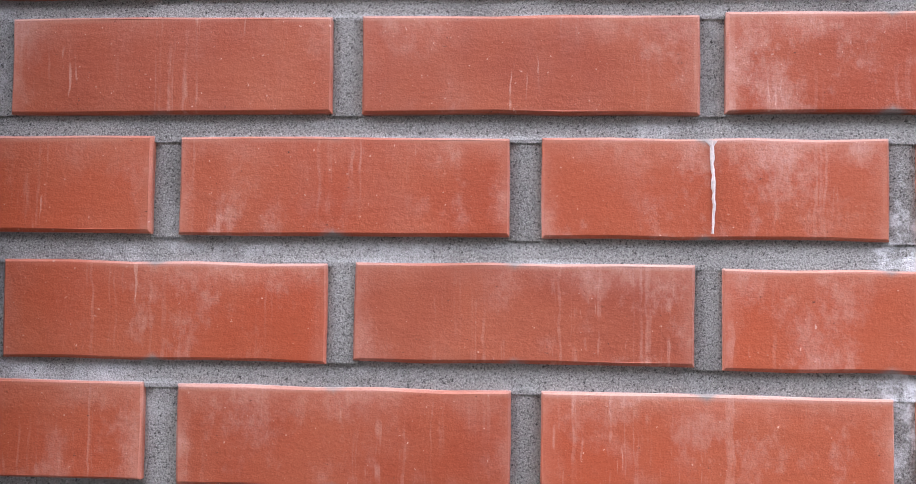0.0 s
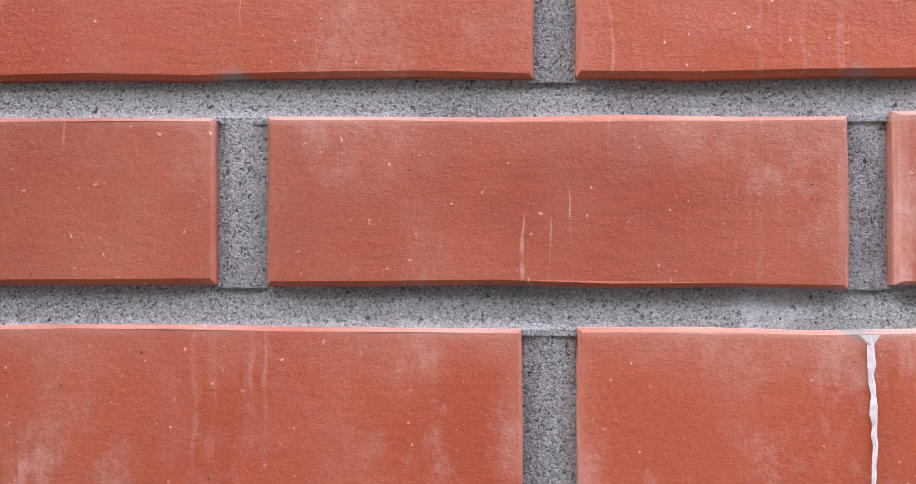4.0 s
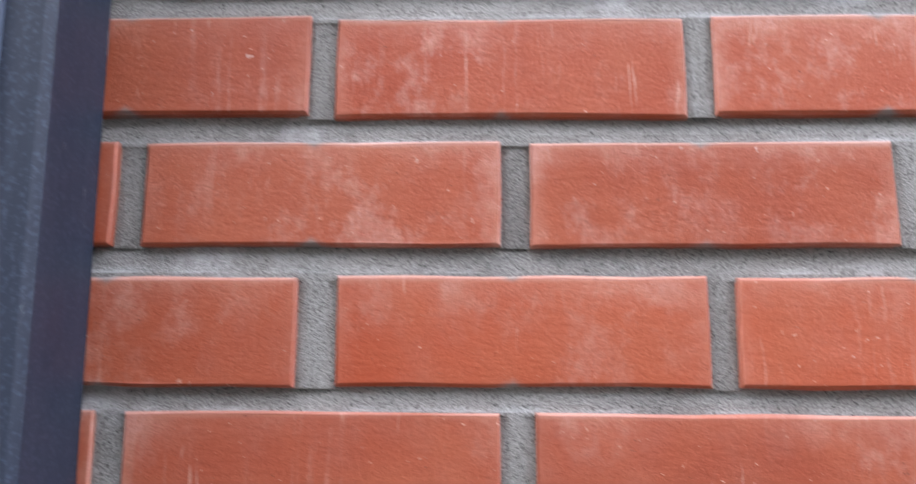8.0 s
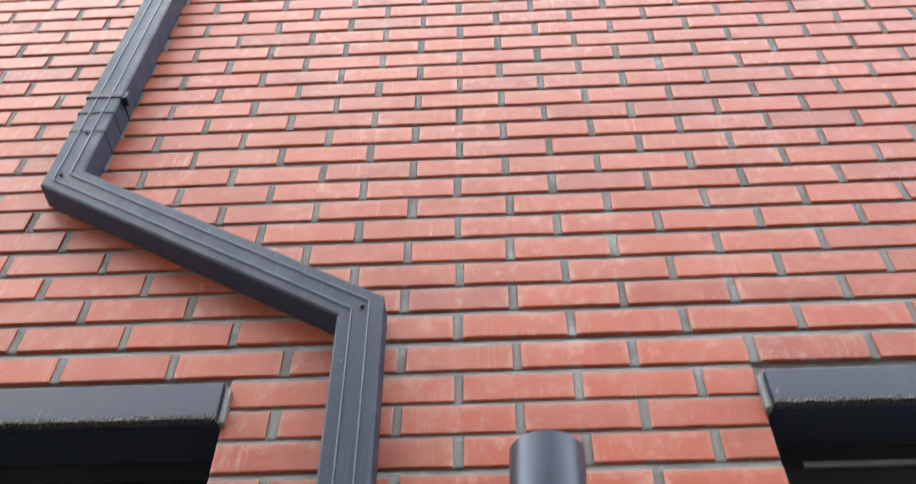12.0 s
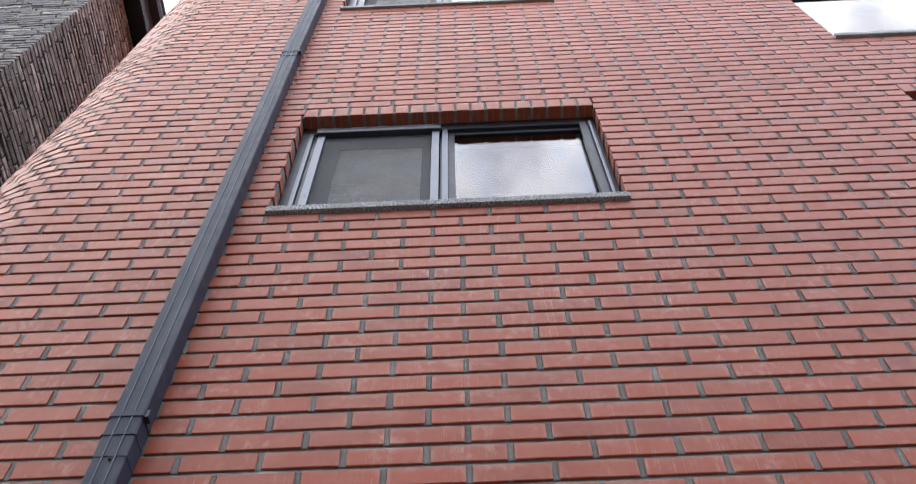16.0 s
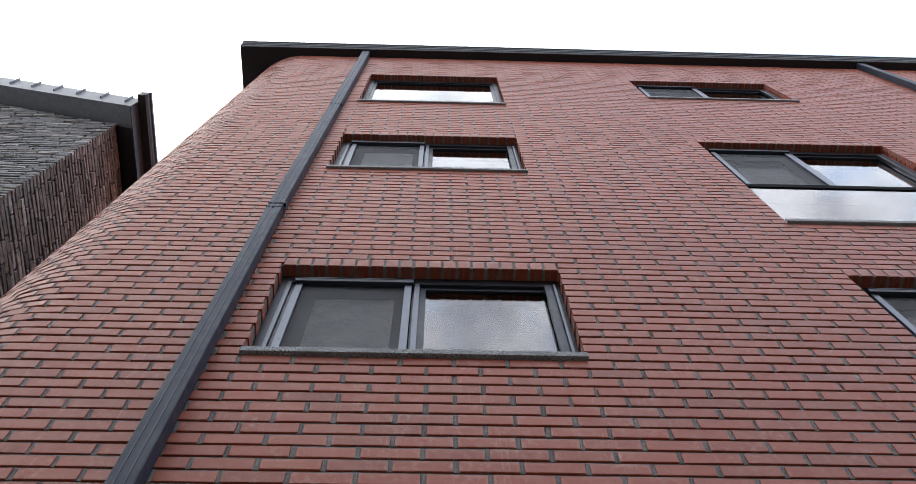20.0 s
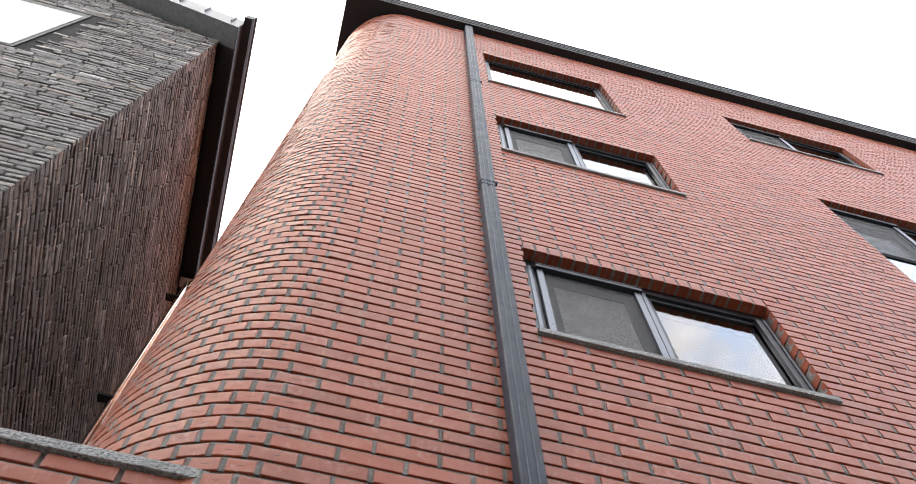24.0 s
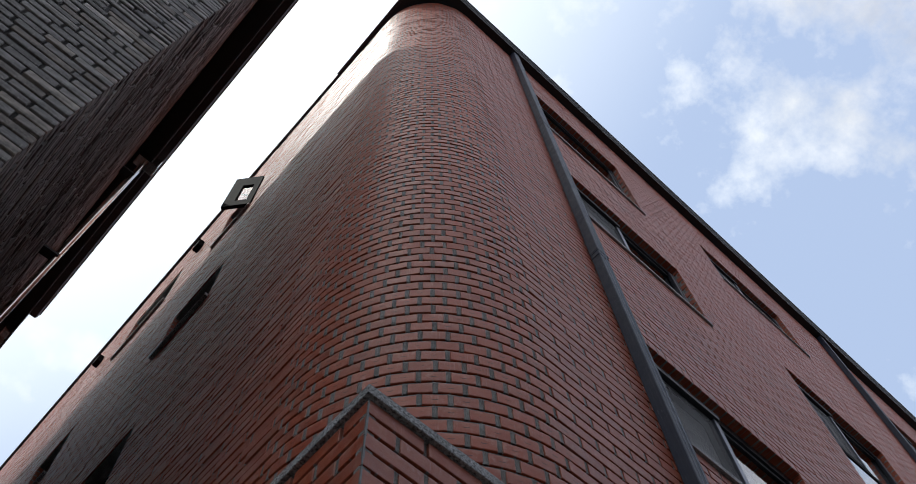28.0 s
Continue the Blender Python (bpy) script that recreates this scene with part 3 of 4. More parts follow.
# ---- ground ----
bm = bmesh.new()
bmesh.ops.create_grid(bm, x_segments=40, y_segments=40, size=1500)
ground = part("ground", bm, M_PAVE, None)
tagged(ground, "dark grey asphalt ground in front of the house", "ground", kind="structure")

# ---- front wall: mortar bed with its openings ----
wall_front = part("wall_front", slab([CX, XR], [0, EAVE], [grow(h, 0.007) for h in HOLES if h[1] > 0] + [(DOOR[0] - 0.007, 0.0, DOOR[2] + 0.007, DOOR[3] + 0.007)], 0.20, lambda u, v, w: (u, Y + REC + w, v)), M_MORTAR, None)
tagged(wall_front, "red brick front wall with recessed grey mortar joints", "wall", kind="structure")

# rounded corner
bm = bmesh.new()
N = 28
cols = [[], []]
for i in range(N + 1):
    a = math.pi / 2 * i / N
    for q, rad in enumerate((R - 0.017, R - 0.2)):
        cols[q].append([bm.verts.new((CX - rad * math.sin(a), CY - rad * math.cos(a), z)) for z in (0, EAVE)])
for i in range(N):
    for q in (0, 1):
        bm.faces.new((cols[q][i][0], cols[q][i + 1][0], cols[q][i + 1][1], cols[q][i][1]))
    for e in (0, 1):
        bm.faces.new((cols[0][i][e], cols[0][i + 1][e], cols[1][i + 1][e], cols[1][i][e]))
bmesh.ops.recalc_face_normals(bm, faces=bm.faces[:])
wall_corner = part("wall_corner", bm, M_MORTAR, None, smooth=False)
tagged(wall_corner, "rounded red brick corner of the house", "wall", kind="structure")

wall_side = part("wall_side", slab([CY, YB], [0, EAVE], [grow(h, 0.007) for h in SIDE], 0.20, lambda u, v, w: (XL + REC + w, u, v)), M_MORTAR, None)
tagged(wall_side, "red brick side wall along the narrow passage", "wall", kind="structure")

# inner shell behind the openings, near-black for unlit rooms; back and far walls, ceiling
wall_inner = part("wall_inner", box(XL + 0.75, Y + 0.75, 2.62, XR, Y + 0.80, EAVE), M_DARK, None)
tagged(wall_inner, "near-black sheet standing in for the unlit rooms behind the windows", "wall", kind="structure")
wall_far = part("wall_far", box(XR + 0.001, Y, 0, XR + 0.2, YB, EAVE), M_MORTAR, None)
tagged(wall_far, "plain end wall of the house", "wall", kind="structure")
wall_back = part("wall_back", box(XL, YB + 0.001, 0, XR, YB + 0.2, EAVE), M_MORTAR, None)
tagged(wall_back, "plain back wall of the house", "wall", kind="structure")
# unseen wall, added to keep low sky light off the front
wall_sky_block = part("wall_sky_block", box(-14, -7.6, 0, 14, -7.2, 8.5), M_PLASTER, None)
tagged(wall_sky_block, "unseen grey wall added across the street to block low sky", "wall", kind="structure")
roof = part("roof", box(XL, Y + 0.03, EAVE + 0.25, XR + 0.1, YB + 0.2, EAVE + 0.40), M_EAVE, None)
tagged(roof, "flat dark metal roof of the house", "roof", kind="structure")
def taper_board(xa, xb, xi, y0, y1, z0, z1):
    """A board along y whose outer edge draws in from xa to xb."""
    bm = box(xi, y0, z0, xi + 0.001, y1, z1)
    for v in bm.verts:
        if v.co.x < xi + 0.0005:
            v.co.x = xa if v.co.y < (y0 + y1) / 2 else xb
        else:
            v.co.x = xi
    return bm


soffit = part("soffit", box(XL - 0.03, Y - 0.09, EAVE + 0.001, XR + 0.1, YB + 0.2, EAVE + 0.03), M_EAVE, None)
soffit_corner = part("soffit_corner", taper_board(XL - 0.072, XL - 0.046, XL - 0.0305, Y - 0.085, 2.1, EAVE + 0.003, EAVE + 0.031), M_EAVE, soffit)
tagged(soffit, "black metal soffit under the eaves", "soffit", kind="structure")

# ---- eaves gutter ----
GUT = [(0.0, -0.0), (0.0, 0.092), (0.035, 0.096), (0.045, 0.104), (0.10, 0.104), (0.11, 0.112), (0.165, 0.112), (0.175, 0.122), (0.215, 0.122), (0.225, 0.112), (0.225, 0.0)]
gutter = thing("gutter", "black metal box gutter along the eaves", "gutter", (0, 0, 0))


def run_profile(prof, origin, ux, uo, length):
    bm = bmesh.new()
    rings = [[bm.verts.new(Vector(origin) + Vector(ux) * s + Vector(uo) * o + Vector((0, 0, z))) for z, o in prof] for s in (0, length)]
    for j in range(len(prof)):
        k = (j + 1) % len(prof)
        bm.faces.new((rings[0][j], rings[0][k], rings[1][k], rings[1][j]))
    bm.faces.new(rings[0])
    bm.faces.new(rings[1])
    bmesh.ops.recalc_face_normals(bm, faces=bm.faces[:])
    return bm


part("front_run", run_profile(GUT, (XL - 0.078, Y - 0.0, EAVE + 0.032), (1, 0, 0), (0, -1, 0), XR - XL + 0.178), M_EAVE, gutter)
part("side_run", run_profile([(z, o * 0.2) for z, o in GUT], (XL + 0.005, Y - 0.0005, EAVE + 0.034), (0, 1, 0), (-1, 0, 0), YB - Y + 0.3), M_EAVE, gutter)


# ---- windows ----
def window(name, x0, z0, x1, z1, fixed=False, low_light=False, frosted=False):
    """Sliding window: screen sash and fixed light in a dark frame behind a granite sill."""
    w, h = x1 - x0, z1 - z0
    root = thing(name, "dark grey aluminium sliding window with insect screen and granite sill", "window", (x0, Y, z0), "structure")
    s = 0.045
    part("window_sill", box(-0.008, -0.018, 0.000, w + 0.006, 0.16, s - 0.006, 0.003), M_GRANITE, root, "speckled grey granite sill")
    fy0, fy1, f = 0.062, 0.150, 0.045
    bm = box(0, fy0, s, f, fy1, h)
    box(w - f, fy0, s, w, fy1, h, bm=bm)
    box(f, fy0, s, w - f, fy1, s + f, bm=bm)
    box(f, fy0, h - f * 1.6, w - f, fy1, h, bm=bm)
    part("window_frame", bm, M_ALU, root)
    zt = h - f * 1.6
    z_lo = s + f
    if low_light:
        zm = z_lo + (zt - z_lo) * 0.43
        part("transom", box(0.002, 0.022, zm - 0.045, w - 0.002, fy1, zm + 0.025, 0.003), M_BLACK, root, "black transom bar")
        part("lower_pane", box(0.004, 0.030, s + 0.002, w - 0.004, 0.038, zm - 0.046), M_GLASS, root)
        z_lo = zm + 0.03
    if fixed:
        part("pane", box(f + 0.03, 0.082, z_lo + 0.03, w - f - 0.03, 0.088, zt - 0.02), M_GLASS, root)
        bm = box(f, 0.072, z_lo, f + 0.03, 0.11, zt)
        box(w - f - 0.03, 0.072, z_lo, w - f, 0.11, zt, bm=bm)
        box(f + 0.03, 0.072, z_lo, w - f - 0.03, 0.11, z_lo + 0.03, bm=bm)
        box(f + 0.03, 0.072, zt - 0.02, w - f - 0.03, 0.11, zt, bm=bm)
        part("sash", bm, M_ALU, root)
        return root
    mid = f + (w - 2 * f) * 0.465
    # tracks of the jamb, then the screen sash in front with its stiles bright
    part("guide", box(f - 0.008, 0.058, z_lo, f + 0.012, 0.075, zt, 0.002), M_ALU_LIGHT, root)
    part("guide", box(f + 0.012, 0.070, z_lo, f + 0.032, 0.10, zt, 0.002), M_ALU, root)
    scr = part("screen_sash", box(f + 0.028, 0.036, zt - 0.040, mid + 0.012, 0.078, zt - 0.004, 0.004), M_ALU, root, "aluminium screen sash under a projecting head bar")
    part("head_lip", box(f + 0.028, 0.0335, zt - 0.0085, mid + 0.012, 0.0357, zt - 0.0045), M_ALU_LIGHT, scr)
    for a in (f + 0.035, mid - 0.030):
        part("stile", box(a, 0.050, z_lo, a + 0.034, 0.076, zt - 0.041, 0.002), M_ALU_LIGHT, scr)
    part("bottom_rail", box(f + 0.070, 0.058, z_lo, mid - 0.031, 0.076, z_lo + 0.028, 0.002), M_ALU, scr)
    part("screen", box(f + 0.0705, 0.066, z_lo + 0.029, mid - 0.0315, 0.0665, zt - 0.043), M_SCREEN, scr, "dark woven insect screen")
    # inner sliding sash behind the screen, with frosted pane
    bm = box(f + 0.04, 0.101, z_lo, f + 0.135, 0.12, zt)
    box(mid - 0.075, 0.101, z_lo, mid, 0.12, zt, bm=bm)
    box(f + 0.135, 0.101, zt - 0.10, mid - 0.075, 0.12, zt, bm=bm)
    box(f + 0.135, 0.101, z_lo, mid - 0.075, 0.12, z_lo + 0.06, bm=bm)
    part("inner_sash", bm, M_ALU, root)
    part("inner_pane", box(f + 0.135, 0.105, z_lo + 0.06, mid - 0.075, 0.112, zt - 0.10), M_FROST if frosted else M_GLASS, root)
    # fixed light
    part("meeting_stile", box(mid + 0.016, 0.060, z_lo, mid + 0.042, 0.0775, zt, 0.002), M_ALU_LIGHT, root)
    bm = box(mid + 0.006, 0.078, z_lo, mid + 0.072, 0.12, zt, 0.002)
    box(w - f - 0.018, 0.078, z_lo, w - f, 0.12, zt, 0.002, bm=bm)
    box(mid + 0.072, 0.078, z_lo, w - f - 0.018, 0.12, z_lo + 0.022, 0.002, bm=bm)
    box(mid + 0.072, 0.078, zt - 0.03, w - f - 0.018, 0.12, zt, 0.002, bm=bm)
    part("glazed_sash", bm, M_ALU, root)
    part("pane", box(mid + 0.072, 0.086, z_lo + 0.022, w - f - 0.018, 0.092, zt - 0.03), M_GLASS, root, "clear reflecting glass pane")
    part("jamb_bead", box(w - f - 0.030, 0.052, z_lo, w - f + 0.004, 0.0775, zt, 0.002), M_ALU, root)
    part("jamb_bead", box(w - f + 0.012, 0.048, z_lo, w - f + 0.026, 0.0615, zt, 0.002), M_ALU_LIGHT, root)
    return root


for wname, (a, b, c, d, k) in WINDOWS.items():
    window(wname, a, b, c, d, fixed=wname == "window_3", low_light=wname == "window_5", frosted=wname in ("window_1", "window_2"))

# ground-floor window beside the lamp
low = thing("window_8", "dark framed ground floor window under a steel lintel", "window", (LOWWIN[0], Y, LOWWIN[1]), "structure")
lw, lh = LOWWIN[2] - LOWWIN[0], LOWWIN[3] - LOWWIN[1]
bm = box(0, 0.10, 0, 0.05, 0.17, lh)
box(lw - 0.05, 0.10, 0, lw, 0.17, lh, bm=bm)
box(0.05, 0.10, 0, lw - 0.05, 0.17, 0.05, bm=bm)
box(0.05, 0.10, lh - 0.16, lw - 0.05, 0.17, lh, bm=bm)
# near-black sheet stands in for the unlit room
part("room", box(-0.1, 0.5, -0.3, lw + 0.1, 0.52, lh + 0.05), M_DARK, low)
part("window_frame", bm, M_EAVE, low)
part("track", box(0.05, 0.085, lh - 0.17, lw - 0.05, 0.10, lh - 0.15), M_ALU_LIGHT, low)
part("screen_rail", box(0.066, 0.088, lh - 0.049, lw - 0.05, 0.0985, lh - 0.039, 0.002), M_RIM, low, "pale ribbed rail under the window head")
part("pane", box(0.05, 0.135, 0.05, lw - 0.05, 0.141, lh - 0.19), M_WIRED, low, "pale obscured wired glass")
part("head_box", box(0.05, 0.104, lh - 0.189, lw - 0.05, 0.169, lh - 0.161), M_EAVE, low)
wire_bm = bmesh.new()
span_z = lh - 0.24
for sgn in (1, -1):
    c0 = -span_z if sgn == 1 else 0.0
    while c0 < lw + span_z:
        pts_ = []
        for zz in (0.05, 0.05 + span_z):
            pts_.append((c0 + sgn * (zz - 0.05), zz))
        (xa, za), (xb, zb) = pts_
        lo, hi = (pts_[0], pts_[1]) if xa < xb else (pts_[1], pts_[0])
        t0, t1 = max(0.0, (0.052 - lo[0]) / (hi[0] - lo[0])), min(1.0, (lw - 0.052 - lo[0]) / (hi[0] - lo[0]))
        if t1 - t0 > 0.02:
            p0_ = [lo[q] + (hi[q] - lo[q]) * t0 for q in (0, 1)]
            p1_ = [lo[q] + (hi[q] - lo[q]) * t1 for q in (0, 1)]
            vs_ = [wire_bm.verts.new((px, 0.1335 + dy, pz)) for px, pz in (p0_, p1_) for dy in (0.0, 0.001)]
            up_ = [wire_bm.verts.new((px, 0.1335 + dy, pz + 0.003)) for px, pz in (p0_, p1_) for dy in (0.0, 0.001)]
            wire_bm.faces.new((vs_[0], vs_[2], up_[2], up_[0]))
            wire_bm.faces.new((vs_[1], up_[1], up_[3], vs_[3]))
            wire_bm.faces.new((up_[0], up_[2], up_[3], up_[1]))
        c0 += 0.07
part("wire_mesh", wire_bm, M_EAVE, low, "dark diagonal wire in the glass")
part("window_sill", box(-0.01, -0.01, -0.045, lw + 0.01, 0.2, -0.002, 0.003), M_GRANITE, low)

# ---- porch recess with a slatted ceiling ----
PORCH_Z, PORCH_Y = 2.50, 4.4
beam = part("porch_beam", box(DOOR[0] - 0.02, Y + 0.105, 2.50, DOOR[2] + 0.02, Y + 0.19, 2.60), M_EAVE, None)
box_bm = box(DOOR[0] - 0.02, Y + 0.191, 2.47, DOOR[2] + 0.02, Y + 0.235, 2.60)
beam_trim = part("beam_trim", box_bm, M_EAVE, beam)
tagged(beam, "black metal beam over the porch opening", "beam", kind="structure")
porch_ceiling = bmesh.new()
yy = Y + 0.236
while yy < PORCH_Y:
    box(DOOR[0] - 0.02, yy, PORCH_Z, DOOR[2] + 0.02, yy + 0.126, PORCH_Z + 0.02, 0.007, bm=porch_ceiling)
    yy += 0.136
box(DOOR[0] - 0.02, Y + 0.24, PORCH_Z + 0.05, DOOR[2] + 0.02, PORCH_Y, PORCH_Z + 0.08, bm=porch_ceiling)
tagged(part("porch_ceiling", porch_ceiling, M_SLAT, None), "dark brown metal plank ceiling of the porch", "ceiling", kind="structure")
# porch walls get their shade from a near-black colour
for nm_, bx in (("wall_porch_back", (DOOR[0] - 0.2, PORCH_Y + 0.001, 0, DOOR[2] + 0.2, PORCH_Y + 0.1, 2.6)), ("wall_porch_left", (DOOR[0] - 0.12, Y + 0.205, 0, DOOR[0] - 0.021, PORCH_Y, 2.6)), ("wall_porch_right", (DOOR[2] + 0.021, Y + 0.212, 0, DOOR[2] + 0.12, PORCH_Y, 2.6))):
    tagged(part(nm_, box(*bx), M_DARK, None), "plain porch wall coloured near-black for the shade inside", "wall", kind="structure")

# ---- steel lintels ----
for nm, (a, c) in {"l": (DOOR[0] - 0.05, JAMB_L - 0.004), "r": (JAMB_R + 0.011, LOWWIN[2] + 0.05)}.items():
    lin = thing("lintel", "dark painted steel angle lintel over the opening", "lintel", (a, Y, 2.535))
    up = 0.074 if nm == "l" else 0.067
    bm = box(0, -0.022, 0.0, c - a, 0.006, up, 0.002)
    box(0, 0.0062, 0.0, c - a, 0.10, 0.008, bm=bm)
    part("angle", bm, M_STEEL, lin)
    rough_bm = bmesh.new()
    xx = 0.0
    while xx < c - a - 0.004:
        st = min(random.uniform(0.006, 0.018), c - a - xx)
        box(xx, -0.0228, -0.002 - random.uniform(0, 0.003), xx + st, -0.008, 0.002 + random.uniform(0, 0.003), 0.0, bm=rough_bm)
        xx += st
    part("weathered_edge", rough_bm, M_CRUST, lin, "rough pale weathered lower edge")
    ex = c - a if nm == "l" else -0.012
    part("sealant", box(ex, -0.012, -0.004, ex + 0.012, 0.008, up - 0.004, 0.004), M_SEAL, lin, "grey sealant bead at the lintel's end")

# ---- downpipes ----
HW = 0.0412
D0, D1 = 0.004, 0.066
PROF = [(-HW, D0), (-HW, D1 - 0.004), (-HW + 0.004, D1), (HW - 0.004, D1), (HW, D1 - 0.004), (HW, D0)]
RIBS = [[(u - 0.0018, D1 - 0.001), (u - 0.0011, D1 + 0.0026), (u + 0.0011, D1 + 0.0026), (u + 0.0018, D1 - 0.001)] for u in (-0.0156, 0.0156)]


def bigger(prof, e):
    return [(u + math.copysign(e, u), v + (e if v > 0.03 else 0)) for u, v in prof]


XQ = -0.364
BEND = (-1.056, 3.172)


def lean(z):
    """Centre line of the upright length, a little out of plumb."""
    return -1.056 - 0.026 * min(1.0, (z - 3.17) / 3.2) + 0.012 * max(0.0, (z - 6.4) / 6.0)


pipe = thing("downpipe", "charcoal metal rectangular downpipe with an offset bend", "downpipe", (0, Y, 0))
FOOT = [(-0.326, 0.02), (XQ, 2.745), BEND, (lean(3.36), 3.36)]
lower = part("lower_length", sweep(PROF, FOOT), M_PIPE, pipe)
for rib in RIBS:
    part("rib", sweep(rib, FOOT), M_RIB, lower)
for step, (za, zb) in enumerate(((3.35, 6.45), (6.44, 9.36), (9.35, EAVE + 0.10))):
    e = 0.0015 * (step + 1)
    line = [(lean(za), za), (lean(zb), zb)]
    upper = part("upper_length", sweep(bigger(PROF, e), line), M_PIPE, pipe)
    for rib in RIBS:
        part("rib", sweep([(u, v + e) for u, v in rib], line), M_RIB, upper)
for z in (3.50, 6.46, 9.37):
    part("clamp", sweep(bigger(PROF, 0.0045), [(lean(z), z - 0.006), (lean(z), z + 0.010)]), M_PIPE, pipe, "folded metal pipe clamp")
    part("clamp_ear", box(lean(z) + HW + 0.007, -D1 - 0.004, z - 0.012, lean(z) + HW + 0.017, -D1 + 0.022, z + 0.014, 0.002), M_PIPE, pipe)
    part("socket_joint", sweep(bigger(PROF, 0.0038), [(lean(z), z - 0.075), (lean(z), z - 0.070)]), M_PIPE, pipe)
part("outlet", sweep(bigger(PROF, 0.016), [(lean(12.5), EAVE + 0.02), (lean(12.5), EAVE + 0.2)]), M_EAVE, pipe)
for sx_, sz_ in ((XQ + 0.004, 2.739), (BEND[0] - 0.003, 3.178), (lean(3.34) + 0.005, 3.34), (lean(6.36), 6.36)):
    bm = bmesh.new()
    bmesh.ops.create_uvsphere(bm, u_segments=10, v_segments=6, radius=0.0045)
    bmesh.ops.translate(bm, vec=(sx_, -D1 - 0.002, sz_), verts=bm.verts)
    part("rivet", bm, M_EAVE, pipe)
pipe2 = thing("downpipe", "charcoal metal rectangular downpipe below the gutter", "downpipe", (4.95, Y, 0))
part("length", sweep(PROF, [(0, 0.02), (0, 6.6)]), M_PIPE, pipe2)
part("length", sweep(bigger(PROF, 0.003), [(0, 6.59), (0, EAVE + 0.1)]), M_PIPE, pipe2)
part("outlet", sweep(bigger(PROF, 0.016), [(0, EAVE + 0.02), (0, EAVE + 0.2)]), M_EAVE, pipe2)

# ---- wall lamp ----
lamp = thing("wall_lamp", "grey metal cylinder wall lamp with glass ends", "lamp", (-0.058, 0.425, 2.256))
lamp.rotation_euler = (0, radians(2.0), 0)
LR = 0.056
part("lower_tube", lathe([(0.046, -0.172), (LR - 0.002, -0.172), (LR, -0.170), (LR, -0.0495), (LR - 0.002, -0.048)], 56), M_LAMP, lamp, smooth=True)
part("middle_band", lathe([(LR - 0.002, -0.048), (LR - 0.0005, -0.047), (LR - 0.0005, 0.008), (LR - 0.002, 0.009)], 56), M_LAMP, lamp, smooth=True)
part("upper_tube", lathe([(LR - 0.002, 0.009), (LR, 0.0105), (LR, 0.145), (LR - 0.002, 0.147), (0.046, 0.147)], 56), M_LAMP, lamp, smooth=True)
part("collar", lathe([(LR, -0.165), (LR + 0.001, -0.166), (LR + 0.001, -0.181), (LR - 0.002, -0.184), (0.0515, -0.184), (0.0515, -0.172)], 56), M_LAMP, lamp, smooth=True)
part("rim", lathe([(0.0518, -0.1835), (0.0518, -0.1855), (0.0458, -0.1855), (0.0458, -0.178)], 56), M_RIM, lamp, "pale metal ring round the lens", smooth=True)
part("reflector", lathe([(0.0458, -0.172), (0.0445, -0.12), (0.02, -0.09), (0.001, -0.088)], 40), M_REFLECT, lamp, smooth=True)
lens = part("lens", lathe([(0.001, -0.1815), (0.0457, -0.1815), (0.0457, -0.1785), (0.001, -0.1785)], 40), M_LENS, lamp)
lens.visible_shadow = False
bm = bmesh.new()
bmesh.ops.create_uvsphere(bm, u_segments=24, v_segments=14, radius=0.029)
bmesh.ops.translate(bm, vec=(0, 0, -0.140), verts=bm.verts)
part("bulb", bm, M_BULB, lamp, "frosted white bulb", smooth=True)
part("bracket", box(-0.022, 0.045, -0.05, 0.022, 0.0895, 0.04, 0.003), M_LAMP, lamp)

# ---- single bricks ----
def brick_mesh(w, h, seed, d=0.03, mat=None, worn=1.0):
    """One brick face with slightly uneven, worn edges."""
    rnd = random.Random(seed)
    bm = bmesh.new()
    nx, nz = 5, 2
    loop = [(w * i / nx, 0) for i in range(nx)] + [(w, h * i / nz) for i in range(nz)] + [(w - w * i / nx, h) for i in range(nx)] + [(0, h - h * i / nz) for i in range(nz)]
    b = rnd.uniform(0.0011, 0.0017) * worn
    low = rnd.uniform(0.0013, 0.0022) * worn
    front, rim, back_ = [], [], []
    for x, z in loop:
        jx, jz = rnd.uniform(-0.0005, 0.0005) * worn, rnd.uniform(-0.0006, 0.0006) * worn
        ix = b if x == 0 else (-b if x == w else 0)
        iz = low if z == 0 else (-b if z == h else 0)
        front.append(bm.verts.new((x + ix * rnd.uniform(0.8, 1.2) + jx, rnd.uniform(-0.0003, 0.0003), z + iz * rnd.uniform(0.8, 1.2) + jz)))
        rim.append(bm.verts.new((x + jx, low if z == 0 else b * 1.1, z + jz)))
        back_.append(bm.verts.new((x + jx, d, z + jz)))
    bm.faces.new(front)
    n = len(loop)
    for a, c in ((front, rim), (rim, back_)):
        for i in range(n):
            j = (i + 1) % n
            bm.faces.new((a[i], c[i], c[j], a[j]))
    bmesh.ops.recalc_face_normals(bm, faces=bm.faces[:])
    return mesh_of("brick", bm, mat or M_BRICK)


VARIANTS = {}


